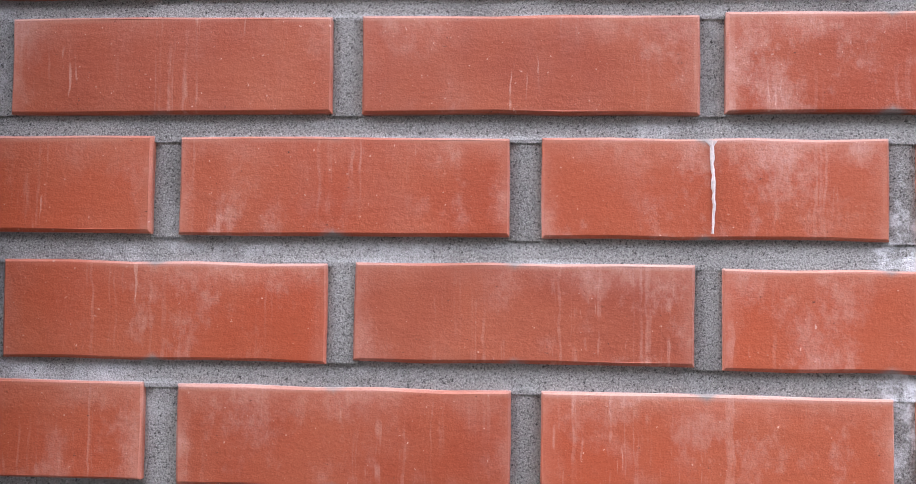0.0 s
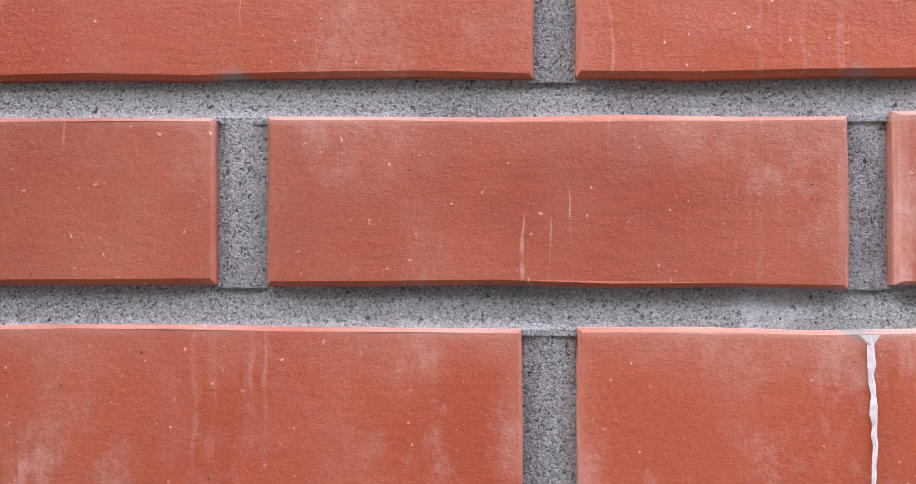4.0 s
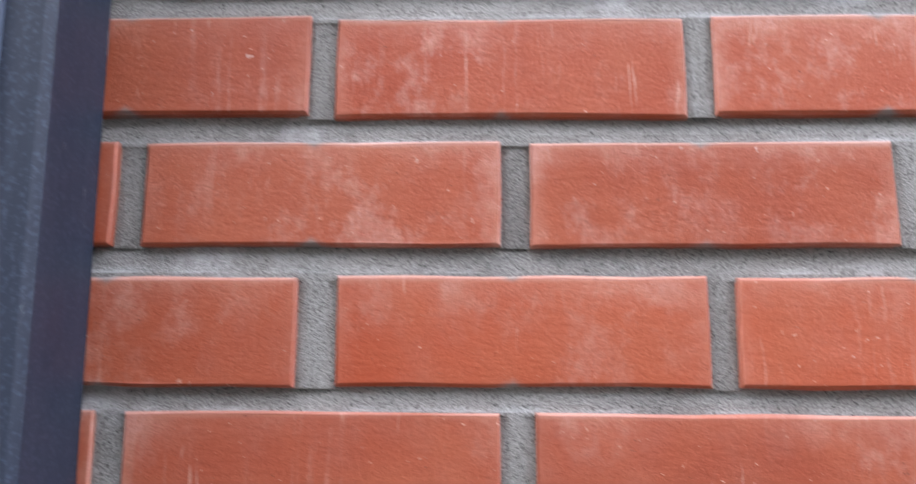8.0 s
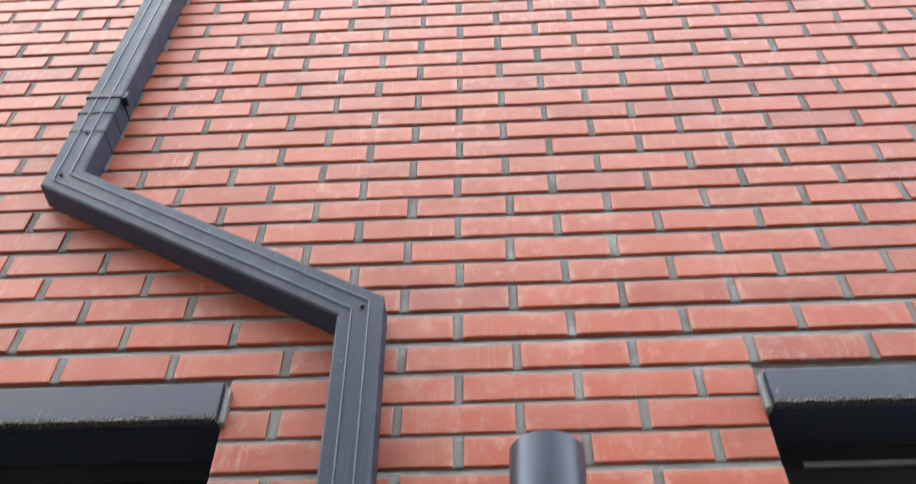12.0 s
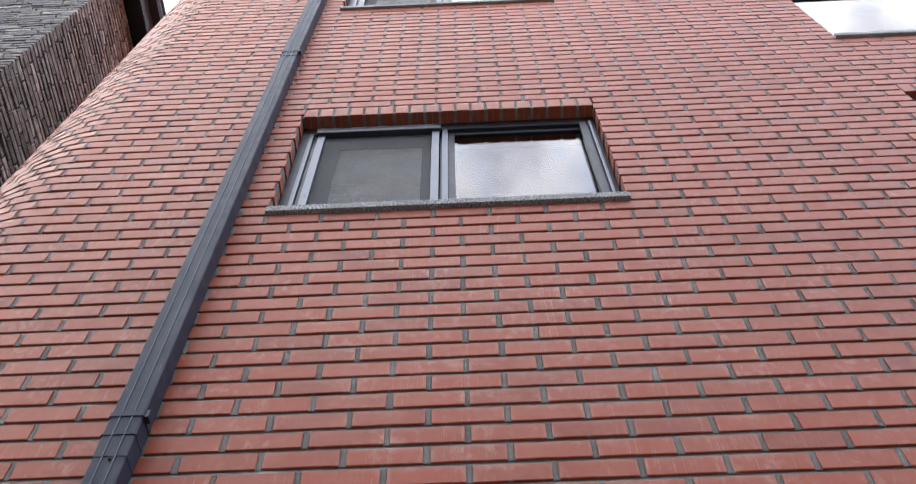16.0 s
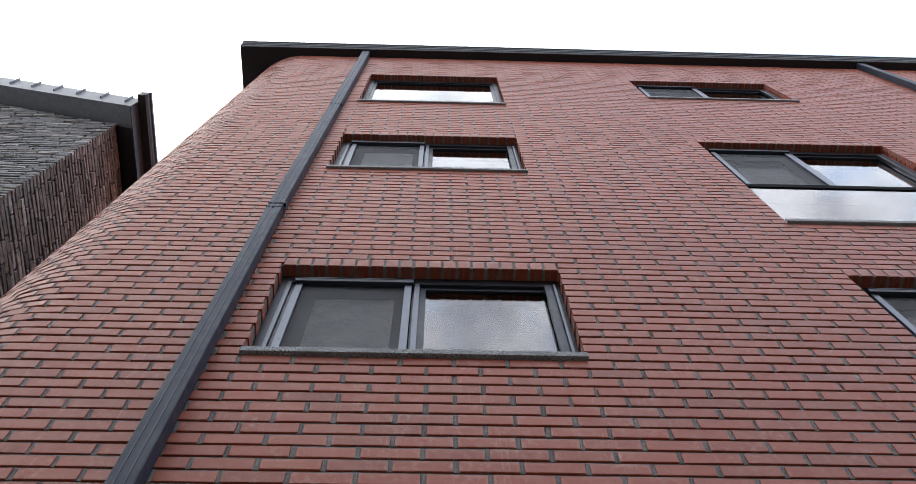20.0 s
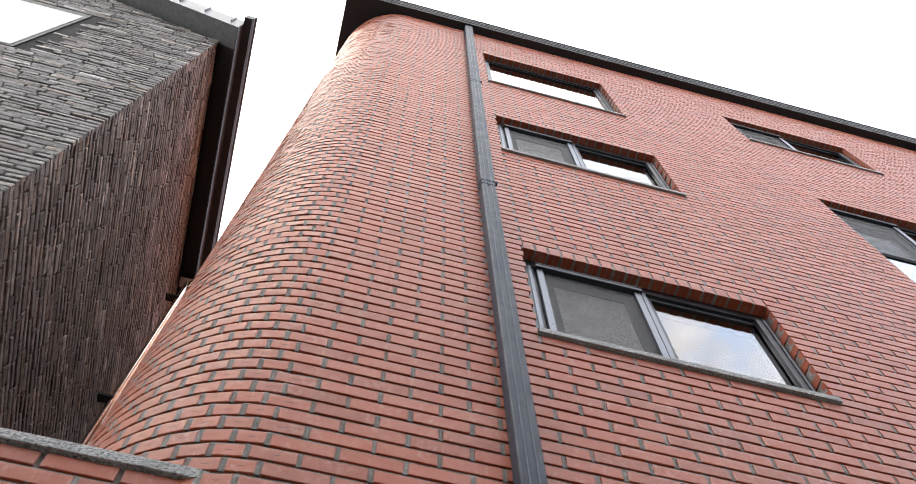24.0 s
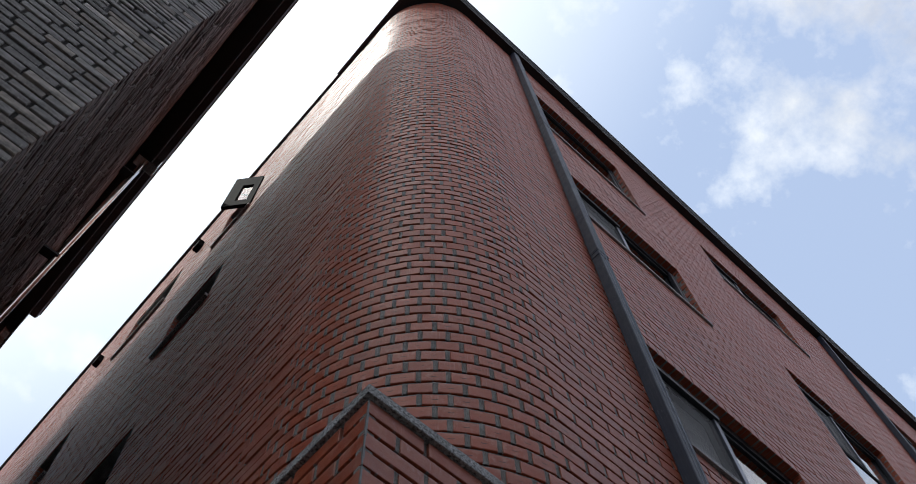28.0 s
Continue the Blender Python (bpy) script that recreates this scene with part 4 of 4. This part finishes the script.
def one_brick(parent, o, ux, w, h, d=0.03, mat=None, worn=1.0, name="brick"):
    """A brick of its own: o is the lower corner of its face, ux the way along it; outward is to the right of ux."""
    w = round(w, 3)
    key = (w, round(h, 3), d, mat, random.randrange(5))
    if key not in VARIANTS:
        VARIANTS[key] = brick_mesh(w, h, len(VARIANTS) * 7 + 3, d, mat, worn)
    ob = new(name, VARIANTS[key])
    ob.parent = parent
    ob.location = o
    ob.rotation_euler = (random.uniform(-0.009, 0.009), random.uniform(-0.004, 0.004), math.atan2(ux.y, ux.x) + random.uniform(-0.003, 0.003))
    return ob


# ---- corner pier with granite coping ----
PX0, PX1, PY0, PY1, PT = -2.602, -1.95, 0.547, 1.55, 3.392
pier = thing("brick_pier", "red brick corner pier with a granite coping", "pier", (0, 0, 0))
part("core", box(PX0 + REC, PY0 + REC, 0, PX1 - REC, PY1, PT), M_MORTAR, pier)
part("coping", box(PX0 - 0.014, PY0 - 0.014, PT + 0.001, PX1 + 0.01, PY1, PT + 0.042, 0.004), M_GRANITE, pier, "rough speckled granite coping")
pm, pj = Mass(), Mass()
EX, EY, EZ = Vector((1, 0, 0)), Vector((0, 1, 0)), Vector((0, 0, 1))
k = 0
zt = PT - 0.004
while zt > 0.1:
    off = (k % 2) * L / 2
    x = PX0
    first = True
    while x < PX1 - 0.03:
        w = (L - BJ) if not (first and k % 2) else (L / 2 - BJ / 2)
        w = min(w, PX1 - x)
        if k:
            pj.joint(Vector((x, PY0, zt - BH)), EX, -EY, EZ, w, BH, BJ * 0.9, not first, 0.002)
        if k < 24:
            one_brick(pier, (x, PY0, zt - BH), EX, w, BH)
        else:
            pm.brick(Vector((x, PY0, zt - BH)), EX, -EY, EZ, w, BH, 0.03, 0.003, 0.0012)
        x += w + BJ
        first = False
    y = PY0 + 0.004
    first = True
    while y < PY1 - 0.03:
        w = (L - BJ) if not (first and not k % 2) else (L / 2 - BJ / 2)
        w = min(w, PY1 - y)
        if k:
            pj.joint(Vector((PX0, y + w, zt - BH)), -EY, -EX, EZ, w, BH, BJ * 0.9, w > 0.03, 0.002)
        if k < 24:
            one_brick(pier, (PX0, y + w, zt - BH), -EY, w, BH)
        else:
            pm.brick(Vector((PX0, y + w, zt - BH)), -EY, -EX, EZ, w, BH, 0.03, 0.003, 0.0012)
        y += w + BJ
        first = False
    zt -= P
    k += 1
pm.made("bricks", M_BRICKS, pier)
pj.made("mortar_joints", M_MORTAR, pier, "grey struck mortar joints")
arris = bmesh.new()
zz = 1.2
while zz < PT - 0.012:
    st = random.uniform(0.02, 0.06)
    e = random.uniform(0.0004, 0.0018)
    wd = random.uniform(0.003, 0.0055)
    box(PX0 - e, PY0 - e, zz, PX0 + wd, PY0 + wd, min(zz + st, PT - 0.002), bm=arris)
    zz += st
part("corner_joint", arris, M_SEAL, pier, "pale lime along the corner")

# ---- neighbouring house ----
NX, NY, NZ = -3.775, 1.16, 11.56
SL = 0.56
nb = thing("neighbour_house", "grey antique brick house with a dark metal gable roof", "house", (0, 0, 0))
NW = 6.0
NE = 6.84
bm = bmesh.new()
prof = [(NX, 0), (NX, NZ), (NX - NW / 2, NZ + SL * NW / 2), (NX - NW, NZ), (NX - NW, 0)]
f0 = [bm.verts.new((x, NY + 0.012, z)) for x, z in prof]
f1 = [bm.verts.new((x, NE, z)) for x, z in prof]
bm.faces.new(f0)
bm.faces.new(f1[::-1])
for i in range(5):
    j = (i + 1) % 5
    bm.faces.new((f0[i], f1[i], f1[j], f0[j]))
bmesh.ops.translate(bm, vec=(-0.012, 0, 0), verts=bm.verts)
bmesh.ops.recalc_face_normals(bm, faces=bm.faces[:])
part("wall", bm, M_MORTAR_DARK, nb)
nm = Mass()
NP = 0.0725
z = 3.0
row = 0
NWIN = (-6.3, 9.3, -5.03, 11.2)
while z < NZ + SL * NW / 2 - 0.2:
    lim = NX if z + 0.05 < NZ else NX - (z + 0.05 - NZ) / SL
    x = lim - random.uniform(0, 0.02)
    if z < NZ:
        x = NX + 0.004
    while x > NX - 4.0:
        w = random.choice((0.24, 0.29, 0.33, 0.22, 0.14, 0.19))
        if x == NX + 0.004 and row % 2:
            w = 0.11
        x0b = x - w
        if not (x > NWIN[0] and x0b < NWIN[2] and z + 0.05 > NWIN[1] and z < NWIN[3]):
            o = random.uniform(-0.004, 0.004)
            hb = random.choice((0.048, 0.053, 0.057))
            if 4.2 < z < 6.2 and x > NX - 1.1:
                one_brick(nb, (x0b, NY + o, z), EX, w, hb, 0.03, M_GREY_ONE, 1.7)
            else:
                nm.brick(Vector((x0b, NY + o, z)), EX, -EY, EZ, w, hb, 0.03, 0.005, 0.0045)
        x = x0b - random.uniform(0.008, 0.02)
    if z + 0.05 < NZ:
        y = NY + 0.005
        while y < NE:
            w = random.choice((0.24, 0.29, 0.33, 0.22, 0.14, 0.19))
            if y == NY + 0.005 and not row % 2:
                w = 0.11
            o = random.uniform(-0.003, 0.003)
            hb = random.choice((0.048, 0.053, 0.057))
            if 4.2 < z < 6.2 and y < NY + 0.9:
                one_brick(nb, (NX + o, y, z), EY, w, hb, 0.03, M_GREY_ONE, 1.7)
            else:
                nm.brick(Vector((NX + o, y, z)), EY, EX, EZ, w, hb, 0.03, 0.005, 0.0045)
            y += w + random.uniform(0.008, 0.02)
    z += NP
    row += 1
nm.made("bricks", M_GREY, nb, "long thin grey antique bricks with dark joints")
# window in the gable
a0, b0, c0, d0 = NWIN
nwin = part("window", box(a0, NY - 0.004, b0, c0, NY + 0.010, d0), M_EAVE, nb)
part("pane", box(a0 + 0.04, NY - 0.008, b0 + 0.04, c0 - 0.04, NY - 0.0045, d0 - 0.16), M_WINDARK, nwin, "dim grey window glass")
# roof: rake boards, sloping roof, side eave with gutter
OV = 0.20
for side in (1, -1):
    bm = bmesh.new()
    xe = NX + OV if side == 1 else NX - NW - OV
    ze = NZ - OV * SL + 0.03
    xr, zr = NX - NW / 2, NZ + SL * NW / 2 + 0.03
    ring = []
    for yy in (NY - OV - 0.02, NE + 0.2):
        ring.append([bm.verts.new((xe, yy, ze)), bm.verts.new((xr, yy, zr)), bm.verts.new((xr, yy, zr + 0.40)), bm.verts.new((xe, yy, ze + 0.40))])
    bm.faces.new(ring[0])
    bm.faces.new(ring[1])
    for i in range(4):
        bm.faces.new((ring[0][i], ring[0][(i + 1) % 4], ring[1][(i + 1) % 4], ring[1][i]))
    bmesh.ops.recalc_face_normals(bm, faces=bm.faces[:])
    rf = part("roof", bm, M_ROOFGREY, nb, "grey folded metal roof edge")
    bm = bmesh.new()
    ring = []
    for yy in (NY + 0.03, NE + 0.19):
        ring.append([bm.verts.new((xe - 0.003 * side, yy, ze - 0.012)), bm.verts.new((xr, yy, zr - 0.012)), bm.verts.new((xr, yy, zr - 0.003)), bm.verts.new((xe - 0.003 * side, yy, ze - 0.003))])
    bm.faces.new(ring[0])
    bm.faces.new(ring[1])
    for i in range(4):
        bm.faces.new((ring[0][i], ring[0][(i + 1) % 4], ring[1][(i + 1) % 4], ring[1][i]))
    bmesh.ops.recalc_face_normals(bm, faces=bm.faces[:])
    part("soffit_board", bm, M_CHAR, rf, "charcoal soffit board")
    part("fascia_board", box(min(xe, xe + 0.007 * side) + 0.0005 * side, NY - OV - 0.018, ze - 0.012, max(xe, xe + 0.007 * side) + 0.0005 * side, NE + 0.199, ze + 0.405), M_CHAR, rf, "charcoal fascia board")
    if side == 1:
        for i in range(9):
            s = 0.12 + i * 0.34
            bm = box(-0.006, NY - OV - 0.045, 0.13, 0.006, NY - OV - 0.0205, 0.405)
            bmesh.ops.translate(bm, vec=(xe - s, 0, ze + s * SL), verts=bm.verts)
            part("seam", bm, M_ROOFGREY, rf)
NG = [(0.0, 0.0), (0.0, 0.085), (0.05, 0.10), (0.11, 0.10), (0.12, 0.115), (0.16, 0.115), (0.16, 0.0)]
part("side_gutter", run_profile(NG, (NX + OV + 0.009, 0.86, NZ + 0.16), (0, 1, 0), (1, 0, 0), 5.97), M_CHAR, nb, "black box gutter under the eave")
# downpipe with hopper
dp = thing("neighbour_downpipe", "pale worn metal downpipe with a small hopper", "downpipe", (NX + 0.15, 4.07, 0))
bm = lathe([(0.033, 0.0), (0.033, 3.6), (0.0365, 3.6), (0.0365, 3.68), (0.033, 3.68), (0.033, 6.9), (0.0365, 6.9), (0.0365, 6.98), (0.033, 6.98), (0.033, 11.36)], 24)
part("pipe", bm, M_COPPER, dp, smooth=False)
part("hopper", box(-0.10, -0.07, 11.35, 0.15, 0.07, 11.57, 0.01), M_COPPER, dp)
for z in (6.4, 8.7, 10.9):
    part("bracket", box(-0.136, -0.045, z, 0.012, 0.045, z + 0.03), M_EAVE, dp)
# lower rear block with corbelled course
rear = thing("rear_block", "grey brick rear wing with a corbelled top", "house", (0, 0, 0))
part("wall", box(NX - 4, 7.0, 0, NX + 0.09, 11.4, 11.87), M_MORTAR_DARK, rear)
rm = Mass()
z = 3.0
while z < 11.82:
    y = 7.01
    while y < 11.3:
        w = random.choice((0.24, 0.25, 0.22, 0.12))
        rm.brick(Vector((NX + 0.10, y, z)), EY, EX, EZ, w, 0.053, 0.02, 0.004, 0.002)
        y += w + 0.014
    z += NP
rm.made("bricks", M_GREY, rear)
for i in range(20):
    yy = 7.05 + i * 0.2
    part("corbel", box(NX + 0.091, yy, 11.62, NX + 0.17, yy + 0.1, 11.83), M_GREY, rear)
part("capping", box(NX - 4, 7.001, 11.871, NX + 0.20, 11.4, 11.97), M_EAVE, rear)

# ---- side wall windows ----
for i, (a, b, c, d) in enumerate(SIDE):
    sw = thing("window_%d" % (9 + i), "dark framed side window in the brick wall", "window", (XL, a, b), "structure")
    w, h = c - a, d - b
    bm = box(0.09, 0, 0, 0.15, 0.05, h)
    box(0.09, w - 0.05, 0, 0.15, w, h, bm=bm)
    box(0.09, 0.05, 0, 0.15, w - 0.05, 0.05, bm=bm)
    box(0.09, 0.05, h - 0.05, 0.15, w - 0.05, h, bm=bm)
    part("window_frame", bm, M_EAVE, sw)
    part("window_sill", box(-0.03, -0.01, -0.04, 0.085, w + 0.01, 0.0, 0.003), M_GRANITE, sw)
    # near-black sheet in place of an unlit room
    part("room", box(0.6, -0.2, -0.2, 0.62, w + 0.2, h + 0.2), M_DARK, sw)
    if i == 0:
        # narrow side-hung sash standing open over the passage
        turn = Matrix.Rotation(radians(130), 4, "Z")
        sw_, st = 0.31, 0.06
        bm = box(0.0, -0.02, 0.0, st, 0.02, h)
        box(sw_ - 2 * st, -0.02, 0.0, sw_, 0.02, h, bm=bm)
        box(st, -0.02, 0.0, sw_ - 2 * st, 0.02, 0.14, bm=bm)
        box(st, -0.02, h - 0.26, sw_ - 2 * st, 0.02, h, bm=bm)
        bm.transform(turn)
        sash = part("open_sash", bm, M_BLACK, sw, "black side-hung sash standing open")
        bm = box(st, -0.003, 0.14, sw_ - 2 * st, 0.003, h - 0.26)
        bm.transform(turn)
        part("sash_pane", bm, M_LENS, sash)
        stay = box(0.0, -0.03, -0.007, 0.22, -0.021, 0.007)
        stay.transform(turn @ Matrix.Translation((0.02, 0.0, 0.32)) @ Matrix.Rotation(radians(-40), 4, "Y"))
        part("stay", stay, M_BLACK, sash)
    else:
        part("pane", box(0.115, 0.05, 0.05, 0.121, w - 0.05, h - 0.05), M_GLASS, sw)
for yv, zv in ((4.60, 11.57), (6.81, 11.68)):
    vent = thing("wall_vent", "small black square vent cap on the side wall", "vent", (XL, yv, zv), group="vent caps")
    part("cap", box(-0.07, -0.06, -0.06, 0.0085, 0.06, 0.06, 0.01), M_BLACK, vent)
    part("lip", box(-0.08, -0.065, 0.061, 0.0, 0.065, 0.07), M_BLACK, vent)

# ---- bricks of the front wall, one by one near the walk, joined further off ----
NEAR_X, NEAR_K = (-0.62, 0.62), (-3, 43)


# hand-laid courses: sideways and upward drift in millimetres
DRIFT = {4: 1, 5: -2, 6: 3, 7: -2, 8: 2, 9: -4, 10: 1, 11: -5, 12: -1, 14: 1, 19: -1, 21: -2, 25: -3, 26: 4, 27: -3, 32: 1, 37: 2, 39: -3, 47: -3}
RISE = {3: -2, 6: 4, 7: 3, 10: 2, 11: 2, 14: 4, 16: 3, 17: 5, 19: -5, 20: -5, 21: 1, 22: 3, 25: 2, 26: 2}


def laid(x, k):
    """Where a joint of course k falls: closer set on the narrow stretch between the openings."""
    tight = 0.0185 * min(1.0, max(0.0, (k - 3) / 3)) * min(1.0, max(0.0, (14.5 - k) / 2)) if 3 < k < 15 else 0.0
    return x - tight * (x + 0.19) + DRIFT.get(k, 0) * 0.001


fm, jm = Mass(), Mass()
FIRST = {}
for k in range(-18, TOP_K + 1):
    z1 = top(k) + RISE.get(k, 0) * 0.001
    z0 = z1 - BH
    start = X1 if k % 2 else X1 - L / 2
    n0 = int(math.floor((CX - start) / L)) - 1
    n1 = int(math.ceil((XR - start) / L))
    for n in range(n0, n1 + 1):
        a = laid(start + n * L, k)
        c = laid(start + n * L + L - BJ, k)
        if a < CX - 0.05 or a > XR - 0.02:
            continue
        FIRST.setdefault(k, a)
        c = min(c, XR)
        for s0, s1, ul, ur in spans(a, c, z0, z1, CUTS):
            dz, dx = random.gauss(0, 0.0006), random.gauss(0, 0.0012)
            jm.joint(Vector((s0, Y, z0)), EX, -EY, EZ, s1 - s0, BH, BJ, not ul and not any(o[1] < z1 - 0.01 and z0 + 0.01 < o[3] and o[0] < s0 - 0.005 < o[2] for o in CUTS), (0.003 if k > 45 else 0.001) if k > 16 else 0.0)
            s0b = s0 if ul else s0 + dx
            s1b = s1 if ur else s1 + dx
            if NEAR_X[0] < (s0 + s1) / 2 < NEAR_X[1] and NEAR_K[0] <= k <= NEAR_K[1]:
                one_brick(wall_front, (s0b, Y + random.uniform(-0.0008, 0.0008), z0 + dz), EX, s1b - s0b, BH, 0.105 if (ul or ur) else 0.03)
                continue
            tilt = random.uniform(-0.0007, 0.0007)
            fm.brick(Vector((s0b, Y + tilt, z0 + dz)), EX, -EY, EZ, s1b - s0b, BH, 0.11 if (ul or ur) else 0.03, 0.0012, 0.0007)
# rowlock bricks over the windows
for a, b, c, d, k in WINDOWS.values():
    n = max(2, round((c - a) / P))
    pw = (c - a) / n
    for i in range(n):
        one_brick(wall_front, (a + i * pw + 0.0065, Y + random.uniform(-0.001, 0.001), d + random.uniform(-0.0008, 0.0008)), EX, pw - 0.013, top(k) - d, 0.105, None, 1.0, "rowlock_brick")
fm.made("bricks", M_BRICKS, wall_front, "smooth red bricks in running bond")
jm.made("mortar_joints", M_MORTAR, wall_front, "grey struck mortar joints")
# mortar between the rowlocks
for a, b, c, d, k in WINDOWS.values():
    rb = box(a, Y + 0.004, d + 0.0025, c, Y + 0.108, top(k) + 0.01)
    part("rowlock_bed", rb, M_MORTAR, wall_front)

# half bricks round the corner, then full bricks along the side
ARC = R * math.pi / 2


def along(s, z):
    """A place on the wall's face: s runs from the front's left end round the corner and along the side."""
    if s < 0:
        return Vector((CX - s, Y, z))
    if s < ARC:
        return Vector((CX - R * math.sin(s / R), CY - R * math.cos(s / R), z))
    return Vector((XL, CY + s - ARC, z))


cm, sm, cj, sj = Mass(), Mass(), Mass(), Mass()
for k in range(-18, TOP_K + 1):
    z1 = top(k)
    z0 = z1 - BH
    s = -(FIRST[k] - BJ - CX)
    end = ARC + YB - CY
    fresh = True
    while s < end - 0.03:
        w = (L / 2 - BJ * 1.25 + random.gauss(0, 0.0012)) if s < ARC - 0.03 else (L - BJ)
        if fresh and not k % 2:
            w += L / 4
        fresh = False
        e = min(s + w, end)
        dz, dn = random.gauss(0, 0.0006), random.uniform(-0.0012, 0.0012) if s < ARC else random.uniform(-0.0026, 0.0026)
        if s < ARC:
            p0, p1 = along(e, z0 + dz), along(s, z0 + dz)
            ux = p1 - p0
            wd = ux.length
            ux.normalize()
            un = Vector((ux.y, -ux.x, 0))
            cj.joint(p0, ux, un, EZ, wd, BH, BJ, True, 0.001, BJ * 1.1)
            if 24 <= k <= 49:
                one_brick(wall_corner, p0 + un * dn, ux, wd, BH, 0.03, M_HEADER)
            else:
                cm.brick(p0 + un * dn, ux, un, EZ, wd, BH, 0.034, 0.0012, 0.0019)
        else:
            for s0, s1, ul, ur in spans(s - ARC + CY, e - ARC + CY, z0, z1, SIDE):
                sj.joint(Vector((XL, s1, z0)), -EY, -EX, EZ, s1 - s0, BH, BJ, not ur, 0.0045)
                if s1 < 3.6 and 60 <= k <= 88 and not (ul or ur):
                    one_brick(wall_side, (XL - dn, s1, z0 + dz), -EY, s1 - s0, BH)
                else:
                    sm.brick(Vector((XL - dn, s1, z0 + dz)), -EY, -EX, EZ, s1 - s0, BH, 0.10 if (ul or ur) else 0.03, 0.0012, 0.0008)
        s = e + BJ * (1.1 if s < ARC else 1.0)
cj.made("mortar_joints", M_MORTAR, wall_corner, "grey struck mortar joints")
sj.made("mortar_joints", M_MORTAR, wall_side, "grey struck mortar joints")
cm.made("bricks", M_BRICKS, wall_corner, "red half bricks laid round the curve")
sm.made("bricks", M_BRICKS, wall_side, "smooth red bricks in running bond")

# ---- lime runs on single bricks ----
stain = thing("lime_streak", "thin white lime run down the brick face", "stain", (0, 0, 0))


def streak(x, z_top, length, width, seed):
    rnd = random.Random(seed)
    bm = bmesh.new()
    prev = None
    dx = 0.0
    n = 16
    for i in range(n + 1):
        dx += rnd.uniform(-0.0004, 0.0006)
        wd = width * (1.0 - 0.45 * i / n) * rnd.uniform(0.6, 1.1) * (2.2 if i == 0 else 1.0)
        z = z_top - length * i / n
        row_ = [bm.verts.new((x + dx + e * wd / 2, Y - (0.0012 if e == 0 else 0.0002), z)) for e in (-1, 0, 1)]
        if prev:
            for q in (0, 1):
                bm.faces.new((prev[q], prev[q + 1], row_[q + 1], row_[q]))
        prev = row_
    return bm


part("streak", streak(X1 + 0.095, top(1) - 0.0008, 0.052, 0.0032, 1), M_STAIN, stain)
